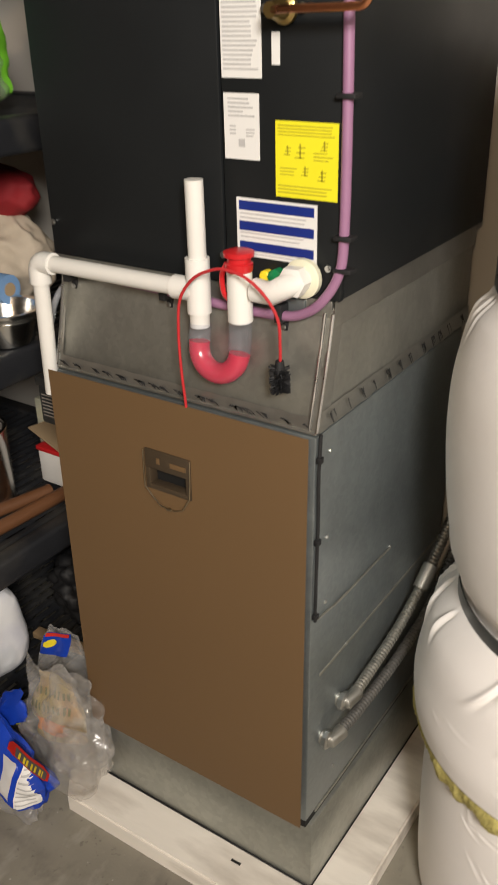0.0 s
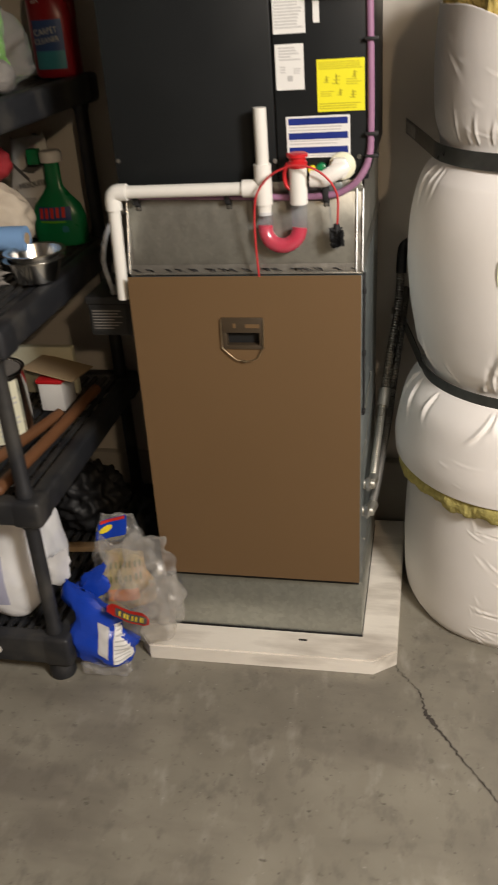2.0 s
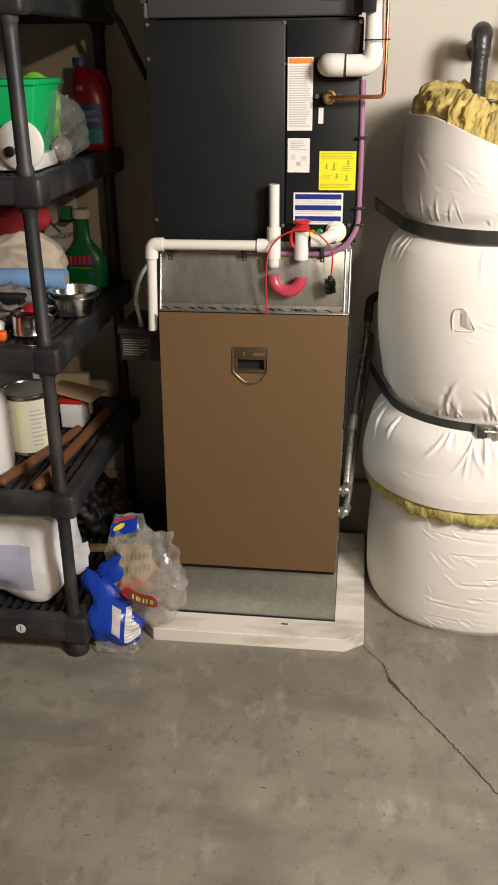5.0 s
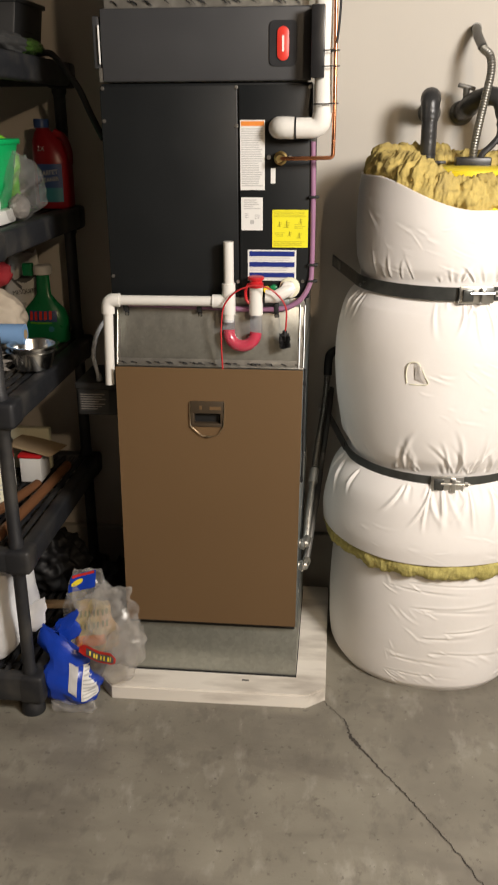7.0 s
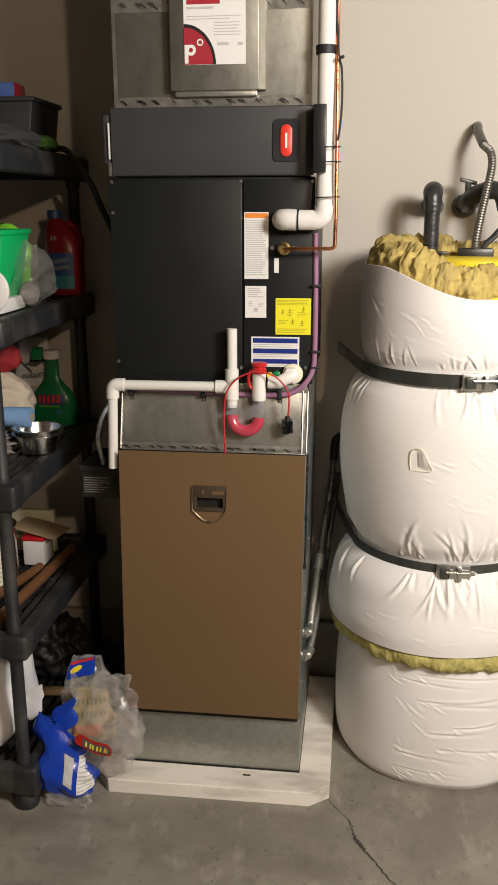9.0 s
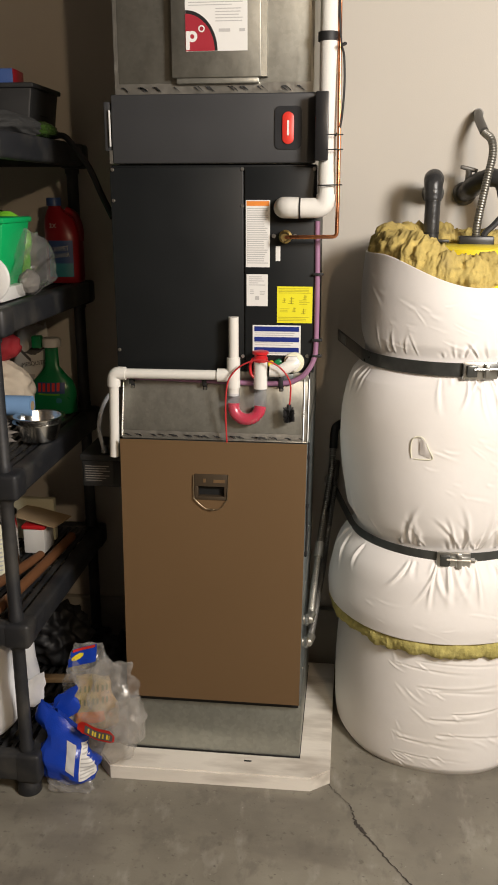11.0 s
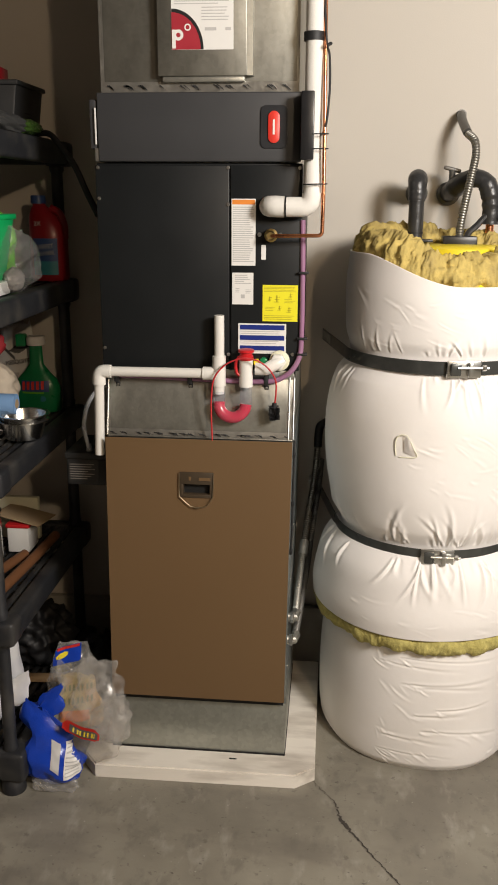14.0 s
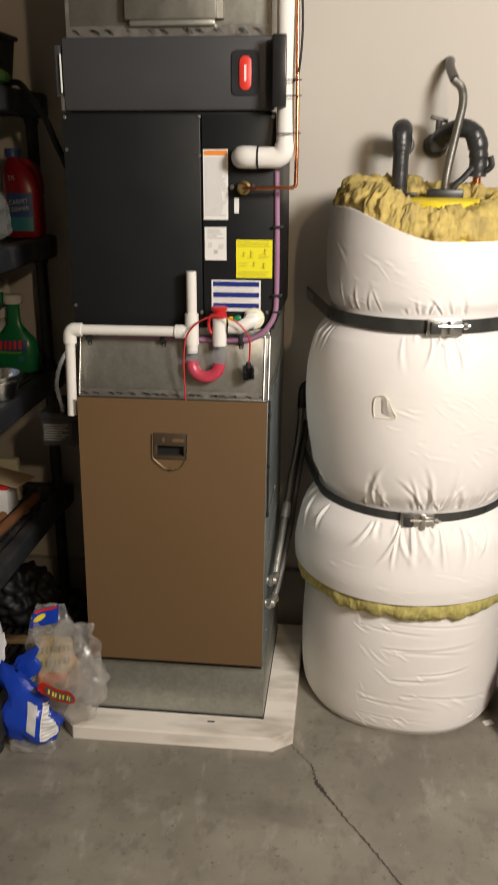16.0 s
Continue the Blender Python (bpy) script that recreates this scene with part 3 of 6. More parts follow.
setting("wall_back", box(LEFT - 0.12, RIGHT + 0.12, WALL, WALL + 0.14, 0, TOP), "paint", "warm off-white painted garage wall", "wall")
# added out of view to close the room; dark and near to cut bounce
setting("wall_left", box(LEFT - 0.12, LEFT, REAR, WALL, 0, TOP), "sheathing", "unseen dark brown side wall that limits bounced light", "wall")
setting("wall_right", box(RIGHT, RIGHT + 0.12, REAR, WALL, 0, TOP), "sheathing", "unseen dark brown side wall that limits bounced light", "wall")
setting("wall_rear", box(LEFT - 0.12, RIGHT + 0.12, REAR - 0.12, REAR, 0, TOP), "sheathing", "unseen dark brown rear wall that limits bounced light", "wall")
setting("ceiling", box(LEFT - 0.12, RIGHT + 0.12, REAR - 0.12, WALL + 0.14, TOP, TOP + 0.12), "ceiling", "unseen dark grey-brown ceiling that limits bounced light", "ceiling")
setting("foundation_curb", box(LEFT, RIGHT, WALL - 0.035, WALL - 0.002, 0, 0.235, 0.006), "stem", "bare grey concrete foundation curb along the wall", "curb")

# ---- equipment platform ----
bm = bmesh.new()
out = [(-0.352, 0.53), (-0.352, -0.072), (-0.308, -0.126), (0.283, -0.121), (0.340, -0.078), (0.340, 0.53)]
top = [bm.verts.new((x, y, 0.044)) for x, y in out]
bot = [bm.verts.new((x, y, 0.0)) for x, y in out]
bm.faces.new(top)
bm.faces.new(bot[::-1])
for k in range(6):
    bm.faces.new((top[k], bot[k], bot[(k + 1) % 6], top[(k + 1) % 6]))
bmesh.ops.bevel(bm, geom=[e for e in bm.edges if all(v.co.z > 0.04 for v in e.verts)], offset=0.004, segments=2, affect="EDGES")
pad = thing("platform", (0, 0.2, 0), "low white-painted lumber platform with clipped corners on the concrete", "platform")
part("board", bm, "lumber", pad)
bm = bmesh.new()
for x, y in ((0.095, -0.062),):
    box(x - 0.011, x + 0.011, y - 0.003, y + 0.003, 0.0442, 0.0455, 0.0005, bm)
part("splinter", bm, "seam", pad, "dark scrap lying on the boards")


# ---- air handler with brown door ----
def lean(ob_bm):
    for v in ob_bm.verts:
        v.co.x -= (1.03 - v.co.z) * 0.013
    return ob_bm


fur = thing("air_handler", (-0.01, 0.24, 0.044), "galvanised air handler cabinet with a brown enamel door", "air handler")
part("stand", lean(box(-0.263, 0.260, -0.030, 0.50, 0.044, 0.220, 0.003)), "galv_dull", fur, "dull galvanised steel return box")
part("base_seam", lean(box(-0.2645, 0.2620, -0.0330, 0.50, 0.0442, 0.0485, 0.001)), "seam", fur, "dark seam along the foot")
# black strip paints the shadow line in the gap below the door
part("toe_shade", lean(box(-0.250, 0.252, -0.040, 0.40, 0.2205, 0.2415, 0)), "seam", fur, "black strip for the shade in the gap under the door")
part("cabinet", lean(box(-0.2525, 0.2555, -0.0445, 0.50, 0.242, 1.0265, 0.003)), "galv_side", fur, "blue-grey galvanised side panels")
# door with a square opening for the handle cup
bm = bmesh.new()
X0, X1, Z0, Z1, HX0, HX1, HZ0, HZ1, YF, YB = -0.2525, 0.2548, 0.2440, 1.0327, -0.0455, 0.0405, 0.870, 0.9375, -0.063, -0.045
g = [[bm.verts.new((x, YF, z)) for x in (X0, HX0, HX1, X1)] for z in (Z0, HZ0, HZ1, Z1)]
for i in range(3):
    for k in range(3):
        if (i, k) != (1, 1):
            bm.faces.new((g[i][k], g[i][k + 1], g[i + 1][k + 1], g[i + 1][k]))
rim = [e for e in bm.edges if e.is_boundary and all(v.co.x in (X0, X1) or v.co.z in (Z0, Z1) for v in e.verts)
       and (all(v.co.x == X0 for v in e.verts) or all(v.co.x == X1 for v in e.verts) or all(v.co.z == Z0 for v in e.verts) or all(v.co.z == Z1 for v in e.verts))]
got = bmesh.ops.extrude_edge_only(bm, edges=rim)
for v in [q for q in got["geom"] if isinstance(q, bmesh.types.BMVert)]:
    v.co.y = YB
for v in bm.verts:
    v.co = Vector((round(v.co.x, 5), round(v.co.y, 5), round(v.co.z, 5)))
edges = [e for e in bm.edges if all(abs(v.co.y - YF) < 1e-4 for v in e.verts) and (all(abs(v.co.x - X0) < 1e-4 for v in e.verts) or all(abs(v.co.x - X1) < 1e-4 for v in e.verts) or all(abs(v.co.z - Z0) < 1e-4 for v in e.verts) or all(abs(v.co.z - Z1) < 1e-4 for v in e.verts))]
bmesh.ops.bevel(bm, geom=edges, offset=0.005, segments=3, affect="EDGES")
door = part("door", lean(bm), "brown", fur, "smooth brown enamel door panel")
# handle cup
bm = box(HX0 - 0.003, HX1 + 0.003, YF - 0.003, YF + 0.016, HZ1 - 0.032, HZ1 + 0.003, 0.0015)
box(HX0 - 0.003, HX0 + 0.007, YF - 0.003, YF + 0.016, HZ0 + 0.004, HZ1 - 0.030, 0.0015, bm)
box(HX1 - 0.007, HX1 + 0.003, YF - 0.003, YF + 0.016, HZ0 + 0.004, HZ1 - 0.030, 0.0015, bm)
box(HX0 - 0.003, HX1 + 0.003, YF - 0.003, YF + 0.016, HZ0 - 0.003, HZ0 + 0.007, 0.0015, bm)
cup = part("handle_cup", lean(bm), "brown_cup", door, "recessed brown plastic pull")
# the shallow cup's back is coloured black to give the hollow its shade
part("recess_shade", lean(box(HX0, HX1, YF + 0.0145, YF + 0.0175, HZ0, HZ1, 0)), "seam", door, "black back plate for the shade in the hollow behind the pull")
bm = tube([(-0.0500, YF - 0.004, 0.938), (-0.0500, YF - 0.005, 0.900), (-0.0488, YF - 0.006, 0.871), (-0.034, YF - 0.007, 0.857), (-0.017, YF - 0.008, 0.8435), (0.000, YF - 0.008, 0.8415), (0.014, YF - 0.008, 0.842), (0.029, YF - 0.008, 0.848), (0.0425, YF - 0.006, 0.872), (0.0440, YF - 0.005, 0.900), (0.0445, YF - 0.004, 0.940)], 0.0013, 8)
part("bail", lean(bm), "bail_wire", door, "thin bent wire bail")
part("bail_stop", lean(box(-0.004, 0.006, YF - 0.010, YF - 0.006, 0.8390, 0.8440, 0.001)), "bail_wire", door)
part("cup_stamp", lean(box(-0.024, -0.017, YF - 0.0042, YF - 0.0030, 0.917, 0.928, 0.0005)), "brown", door, smooth=False)
part("cup_plate", lean(box(0.004, 0.036, YF - 0.0042, YF - 0.0030, 0.917, 0.926, 0.0005)), "brown", door, smooth=False)
# side seams and screws
for z in (0.565, 0.236):
    part("side_seam", lean(box(0.2540, 0.2572, -0.012, 0.49, z, z + 0.006, 0.001)), "galv", fur)
for y, z in ((-0.004, 0.99), (-0.004, 0.84), (-0.002, 0.715), (0.08, 0.57), (0.237, 0.684), (0.05, 0.30), (0.02, 0.17)):
    screw(fur, 0.2570 - (1.03 - z) * 0.013, y, z, 0.0026, "x")
part("slide_rod", lean(tube(spline([(0.2595, -0.030, 0.70), (0.2595, 0.05, 0.690), (0.2595, 0.15, 0.688), (0.2590, 0.235, 0.684)], 6), 0.002, 8)), "galv", fur)
part("edge_cable", lean(tube(spline([(0.2590, -0.036, 1.03), (0.2595, -0.040, 0.96), (0.2590, -0.037, 0.88), (0.2600, -0.040, 0.78), (0.2590, -0.038, 0.70)], 8), 0.0028, 8)), "black_rubber", fur, "thin black cable clipped along the edge")
for z in (0.99, 0.85, 0.71):
    part("cable_clip", lean(box(0.2555, 0.2635, -0.0435, -0.033, z - 0.005, z + 0.005, 0.001)), "black_rubber", fur)

# ---- plenum between air handler and coil ----
ple = thing("transition_plenum", (0, 0.25, 1.03), "galvanised sheet-metal transition box sealed with foil tape", "plenum")
def splay(bm):
    """The box widens forwards from the coil down to the air handler."""
    for v in bm.verts:
        down = min(1.0, max(0.0, (1.186 - v.co.z) / 0.152))
        v.co.y -= 0.040 * down * max(0.0, 1 - max(0.0, v.co.y) / 0.52)
    return bm


part("sheet_box", splay(box(-0.252, 0.254, 0.004, 0.52, 1.032, 1.203, 0.002)), "galv", ple, "mottled galvanised sheet")


def foil(x0, x1, y, z0, z1, seed, nx=60, nz=6, axis="y", bm=None):
    """Crinkled foil tape laid on a face."""
    own = bm or bmesh.new()
    g = []
    for i in range(nx + 1):
        row = []
        for k in range(nz + 1):
            u, w = x0 + (x1 - x0) * i / nx, z0 + (z1 - z0) * k / nz
            h = 0.0010 + 0.0009 * abs(noise.noise(Vector((u * 45, w * 45, seed)))) + 0.0004 * noise.noise(Vector((u * 170, w * 170, seed)))
            if k in (0, nz):
                w += 0.002 * noise.noise(Vector((u * 40, k, seed)))
                h = 0.0006
            row.append(own.verts.new((u, y - h, w) if axis == "y" else (y + h, u, w)))
        g.append(row)
    for a, b in zip(g, g[1:]):
        for k in range(nz):
            own.faces.new((a[k], b[k], b[k + 1], a[k + 1]))
    return own


def tape_marks(x0, x1, y, z0, z1, seed, n, axis="y"):
    """Slanted bands of print on the tape."""
    rng = random.Random(seed)
    bm = bmesh.new()
    for i in range(n):
        u = x0 + (x1 - x0) * (i + 0.25 + 0.5 * rng.random()) / n
        w, h = 0.018, (z1 - z0) * 0.5
        for s in range(3):
            o = (s - 1) * 0.0045
            q = [(u - w / 2 + o, z1 - 0.003 - rng.random() * 0.005), (u - w / 2 + 0.0028 + o, z1 - 0.003), (u + w / 2 + o, z0 + 0.004), (u + w / 2 - 0.003 + o, z0 + 0.004 + rng.random() * 0.008)]
            if rng.random() < 0.8:
                bm.faces.new([bm.verts.new((a, y, b) if axis == "y" else (y, a, b)) for a, b in q])
    return bm


part("foil_tape", splay(foil(-0.254, 0.256, 0.003, 1.030, 1.050, 1)), "foil", ple)
part("ledge_tape", box(-0.250, 0.254, -0.0435, -0.030, 1.0295, 1.0325, 0.001), "foil", ple)
part("foil_tape", splay(foil(0.236, 0.256, 0.003, 1.050, 1.20, 2, 6, 30)), "foil", ple)
part("foil_tape", splay(foil(-0.254, -0.244, 0.003, 1.050, 1.20, 3, 5, 30)), "foil", ple)
part("foil_tape", splay(foil(0.0, 0.52, 0.2555, 1.030, 1.062, 4, 50, 6, "x")), "foil", ple)
part("foil_tape", splay(foil(0.0, 0.52, 0.2555, 1.175, 1.212, 5, 50, 6, "x")), "foil", ple)
part("foil_tape", splay(foil(0.0, 0.026, 0.2555, 1.062, 1.175, 6, 4, 30, "x")), "foil", ple)
tagged(part("tape_print", splay(tape_marks(-0.25, 0.25, -0.0012, 1.031, 1.046, 7, 16)), "foil_ink", ple), kind="stuff")
tagged(part("tape_print", splay(tape_marks(0.02, 0.5, 0.2594, 1.030, 1.060, 8, 12, "x")), "foil_ink", ple), kind="stuff")
for x in (0.2545, 0.2420, -0.2525):
    part("corner_hem", splay(tube([(x, 0.0005, 1.195), (x, 0.0005, 1.15), (x, 0.0005, 1.10), (x, 0.0005, 1.034)], 0.0024, 8)), "zinc", ple, "bright folded metal hem")
part("top_flange", box(-0.250, 0.252, 0.001, 0.006, 1.186, 1.2125, 0.001), "galv", ple)
part("sight_patch", box(0.118, 0.212, -0.004, 0.002, 1.188, 1.210, 0.002), "galv_side", ple)

# ---- black coil cabinet ----
coil = thing("coil_cabinet", (0, 0.26, 1.214), "charcoal-black coil cabinet with two screwed front panels", "coil cabinet")
part("cabinet", box(-0.263, 0.264, 0.004, 0.53, 1.214, 1.741, 0.003), "black_steel", coil)
part("front_panel", box(-0.266, 0.0795, -0.003, 0.010, 1.2135, 1.736, 0.003), "black_steel", coil)
part("front_panel", box(0.0825, 0.2655, -0.003, 0.010, 1.2135, 1.736, 0.003), "black_steel", coil)
for x, z in ((-0.258, 1.730), (0.077, 1.730), (0.258, 1.730), (-0.258, 1.654), (-0.2585, 1.266), (0.077, 1.641), (0.077, 1.255), (0.2475, 1.258)):
    screw(coil, x, -0.0045, z)
YP = -0.0032


def label_on(parent, name, x0, x1, z0, z1, material="paper", y=YP, label=""):
    return part(name, sheet(x0, x1, y, z0, z1, 0.0008), material, parent, label, smooth=False)


lab = label_on(coil, "warning_label", 0.0855, 0.1475, 1.488, 1.655, label="tall white label with an orange heading")
part("heading", sheet(0.0875, 0.1455, YP - 0.0009, 1.641, 1.6525, 0.0004), "orange_ink", lab, smooth=False)
part("print", bars(0.089, 0.144, YP - 0.0009, 1.496, 1.637, 26, 0.42, 4, 0.25), "ink_soft", lab, smooth=False)
lab = label_on(coil, "rating_label", 0.0870, 0.1425, 1.388, 1.470, label="small white rating label with faint print")
bm = bars(0.094, 0.136, YP - 0.0009, 1.440, 1.466, 5, 0.4, 9, 0.5)
box(0.110, 0.120, YP - 0.0015, YP - 0.0009, 1.404, 1.414, 0, bm)
bars(0.096, 0.108, YP - 0.0009, 1.418, 1.432, 3, 0.4, 10, 0.3, bm)
bars(0.122, 0.138, YP - 0.0009, 1.416, 1.428, 3, 0.4, 11, 0.3, bm)
part("print", bm, "ink_soft", lab, smooth=False)
lab = label_on(coil, "yellow_label", 0.1670, 0.2590, 1.345, 1.4395, "paper_yellow", label="bright yellow instruction label with small drawings")
bm = bars(0.171, 0.255, YP - 0.0009, 1.421, 1.436, 4, 0.35, 12, 0.1)
bars(0.171, 0.255, YP - 0.0009, 1.349, 1.362, 3, 0.35, 13, 0.2, bm)
bars(0.174, 0.200, YP - 0.0009, 1.372, 1.384, 3, 0.3, 14, 0.3, bm)
bars(0.224, 0.252, YP - 0.0009, 1.392, 1.405, 3, 0.3, 15, 0.3, bm)
for x, z, s in ((0.205, 1.404, 0.009), (0.237, 1.376, 0.007), (0.212, 1.380, 0.006), (0.186, 1.404, 0.006), (0.240, 1.412, 0.006)):
    for k in range(3):
        box(x - s * (1 - 0.3 * k), x + s * (0.6 + 0.1 * k), YP - 0.0014, YP - 0.0009, z - s + 0.7 * s * k, z - s + 0.7 * s * k + 0.0016, 0, bm)
    box(x - s * 0.2, x + s * 0.1, YP - 0.0014, YP - 0.0009, z - s, z + s, 0, bm)
part("print", bm, "ink_yellow", lab, smooth=False)
lab = label_on(coil, "striped_label", 0.1030, 0.2300, 1.259, 1.3385, label="white label with three dark blue bands")
bm = bmesh.new()
for z in (1.3285, 1.3010, 1.2735):
    box(0.1075, 0.2255, YP - 0.0014, YP - 0.0009, z - 0.0063, z + 0.0063, 0, bm)
part("band", bm, "blue_ink", lab, smooth=False)
bm = bars(0.109, 0.222, YP - 0.0009, 1.3095, 1.3205, 2, 0.3, 16, 0.2)
bars(0.109, 0.222, YP - 0.0009, 1.2835, 1.2945, 2, 0.3, 17, 0.2, bm)
bars(0.109, 0.222, YP - 0.0009, 1.2615, 1.2690, 2, 0.3, 18, 0.2, bm)
part("print", bm, "ink_soft", lab, smooth=False)
label_on(coil, "tag", 0.1625, 0.1745, 1.504, 1.541, "paper", label="small blank white tag")
# drain knock-out and brass service port
part("grommet", shift(lathe([(0.027, -0.004), (0.027, 0.004), (0.024, 0.006)], 0, 0, 24), pose(0.214, -0.012, 1.2425, 90)), "cream", coil, "pale rubber drain grommet")

# ---- duct-mounted air cleaner above the coil ----
cl = thing("air_cleaner", (0, 0.25, 1.741), "dark grey plastic-fronted air cleaner box with a red badge", "air cleaner")
part("case", box(-0.252, 0.252, 0.008, 0.52, 1.743, 1.906, 0.002), "galv", cl)
front = part("front_cover", box(-0.2535, 0.2600, -0.012, 0.012, 1.744, 1.9075, 0.004, segs=3), "grey_plastic", cl, "smooth graphite-grey cover")
bm = bmesh.new()
ring = []
for cx, cz, a0 in ((0.2125, 1.8635, 0), (0.1720, 1.8635, 90), (0.1720, 1.7890, 180), (0.2125, 1.7890, 270)):
    ring += [(cx + 0.013 * math.cos(radians(a0 + 15 * k)), cz + 0.013 * math.sin(radians(a0 + 15 * k))) for k in range(7)]
near, far = ([bm.verts.new((x, y, z)) for x, z in ring] for y in (-0.0155, -0.0110))
bm.faces.new(near)
bm.faces.new(far[::-1])
for k in range(len(ring)):
    bm.faces.new((near[k], far[k], far[(k + 1) % len(ring)], near[(k + 1) % len(ring)]))
badge = part("badge", bm, "badge", cl, "near-black rounded badge plate")
bm = lathe([(0.0145, -0.002), (0.0145, 0.002), (0.0130, 0.003)], 0, 0, 24)
for v in bm.verts:
    v.co.y += 0.023 if v.co.y > 0.0001 else (-0.023 if v.co.y < -0.0001 else 0)
shift(bm, pose(0.192, -0.0165, 1.8255, 90))
logo = part("emblem", bm, "logo_red", badge, "red capsule-shaped emblem")
part("emblem_bar", box(0.1895, 0.1945, -0.0203, -0.0192, 1.808, 1.843, 0), "paper", badge, smooth=False)
part("control_box", box(0.2605, 0.2645, -0.050, 0.006, 1.749, 1.9015, 0.001, box(0.2600, 0.2920, -0.068, -0.047, 1.747, 1.9035, 0.003)), "black_gloss", cl, "black plastic control box on the side")
part("end_trim", box(-0.2740, -0.2560, -0.006, 0.03, 1.775, 1.892, 0.003), "grey_plastic", cl)
part("end_strip", box(-0.2600, -0.2560, -0.013, -0.009, 1.785, 1.872, 0.001), "white_plastic", cl, "thin white strip")
part("end_foil", foil(-0.262, -0.252, -0.008, 1.744, 1.776, 21, 4, 10), "foil", cl)

# ---- supply duct ----
du = thing("supply_duct", (0, 0.26, 1.908), "galvanised sheet-metal supply duct rising to the ceiling", "duct")
part("trunk", box(-0.246, 0.251, 0.014, 0.50, 1.908, TOP - 0.004, 0.002), "galv_duct", du)
for z0, z1, s in ((1.908, 1.934, 31), (2.128, 2.158, 32)):
    part("foil_tape", foil(-0.246, 0.251, 0.013, z0, z1, s), "foil", du)
    tagged(part("tape_print", tape_marks(-0.24, 0.245, 0.0088, z0 + 0.001, z1 - 0.004, s + 5, 11), "foil_ink", du), kind="stuff")
part("foil_tape", foil(0.245, 0.2515, 0.013, 1.934, 2.7, 33, 4, 60), "foil", du)
part("foil_tape", foil(-0.246, -0.236, 0.013, 1.934, 2.7, 34, 4, 60), "foil", du)
bm = box(-0.096, 0.124, -0.012, 0.014, 1.944, 2.30, 0.003)
cov = part("access_cover", bm, "galv_duct", du, "raised galvanised access cover")
bm = box(0.124, 0.139, -0.011, 0.014, 1.945, 2.30)
for v in bm.verts:
    if v.co.x > 0.13 and v.co.y < 0:
        v.co.y = -0.0085
part("cover_flange", bm, "galv_duct", cov, "bright folded edge")
part("cover_lip", box(-0.086, 0.118, -0.006, 0.012, 1.931, 1.9445, 0.003), "galv", cov)
YC = -0.0124
st = label_on(du, "sticker", -0.0600, 0.0915, 2.003, 2.215, "paper", YC, "white company sticker with a dark red quarter disc")
bm = bmesh.new()
for r, y, name, m in ((0.078, YC - 0.0010, "arc_rim", "seam"), (0.071, YC - 0.0014, "arc_disc", "dark_red")):
    q = bmesh.new()
    c = q.verts.new((-0.0595, y, 2.0035))
    ring = [q.verts.new((-0.0595 + r * math.cos(a), y, 2.0035 + r * 1.17 * math.sin(a))) for a in (math.pi / 2 * k / 24 for k in range(25))]
    for a, b in zip(ring, ring[1:]):
        q.faces.new((c, a, b))
    part(name, q, m, st, smooth=False)
bm.free()
bm = bmesh.new()
box(-0.0585, -0.0495, YC - 0.0022, YC - 0.0016, 2.006, 2.048, 0, bm)
for cx, cz, r1, r0 in ((-0.043, 2.036, 0.0125, 0.0052), (-0.020, 2.053, 0.0080, 0.0048)):
    rings = [[bm.verts.new((cx + r * math.cos(a), YC - 0.0021, cz + r * math.sin(a))) for a in (2 * math.pi * k / 24 for k in range(24))] for r in (r0, r1)]
    for k in range(24):
        bm.faces.new((rings[0][k], rings[0][(k + 1) % 24], rings[1][(k + 1) % 24], rings[1][k]))
part("mark", bm, "paper", st, smooth=False)
part("heading", bars(-0.052, 0.030, YC - 0.0009, 2.1370, 2.1480, 1, 0.9, 41, 0.02), "dark_red", st, smooth=False)
bm = bars(-0.052, 0.014, YC - 0.0009, 2.126, 2.133, 1, 0.7, 42, 0.05)
bars(-0.052, 0.082, YC - 0.0009, 2.102, 2.114, 2, 0.3, 43, 0.3, bm)
bars(0.014, 0.082, YC - 0.0009, 2.066, 2.100, 5, 0.3, 44, 0.2, bm)
bars(0.022, 0.050, YC - 0.0009, 2.044, 2.054, 1, 0.7, 45, 0.05, bm)
bars(0.072, 0.086, YC - 0.0009, 2.044, 2.054, 1, 0.7, 46, 0.05, bm)
part("print", bm, "ink_soft", st, smooth=False)

# ---- refrigerant lines ----
YS = -0.040
suc = thing("suction_line", (0.24, YS, 1.62), "refrigerant pipe in a white foam sleeve entering the coil cabinet", "insulated pipe")
bm = tube([(0.184, -0.008, 1.637), (0.184, YS + 0.018, 1.637)] + [(0.184 + 0.018 - 0.018 * math.cos(t), YS + 0.018 - 0.018 * math.sin(t), 1.637) for t in (0.4, 0.8, 1.2, 1.57)] + [(0.222, YS, 1.636)], 0.026, 20)
part("elbow", bm, "foam_white", suc)
pts = [(0.222, YS, 1.636), (0.2655, YS, 1.636)] + [(0.2655 + 0.024 * math.sin(t), YS, 1.660 - 0.024 * math.cos(t)) for t in (0.3, 0.7, 1.1, 1.57)] + [(0.2896, YS + 0.001, 1.668)]
part("bend", tube(pts, 0.0245, 20), "foam_white", suc)
part("riser", tube(spline([(0.2895, YS + 0.001, 1.655), (0.2898, YS + 0.009, 1.70), (0.2895, -0.0235, 1.76), (0.288, -0.022, 1.92), (0.287, -0.020, 2.3), (0.287, -0.020, TOP - 0.005)], 10), 0.0215, 20), "foam_white", suc)
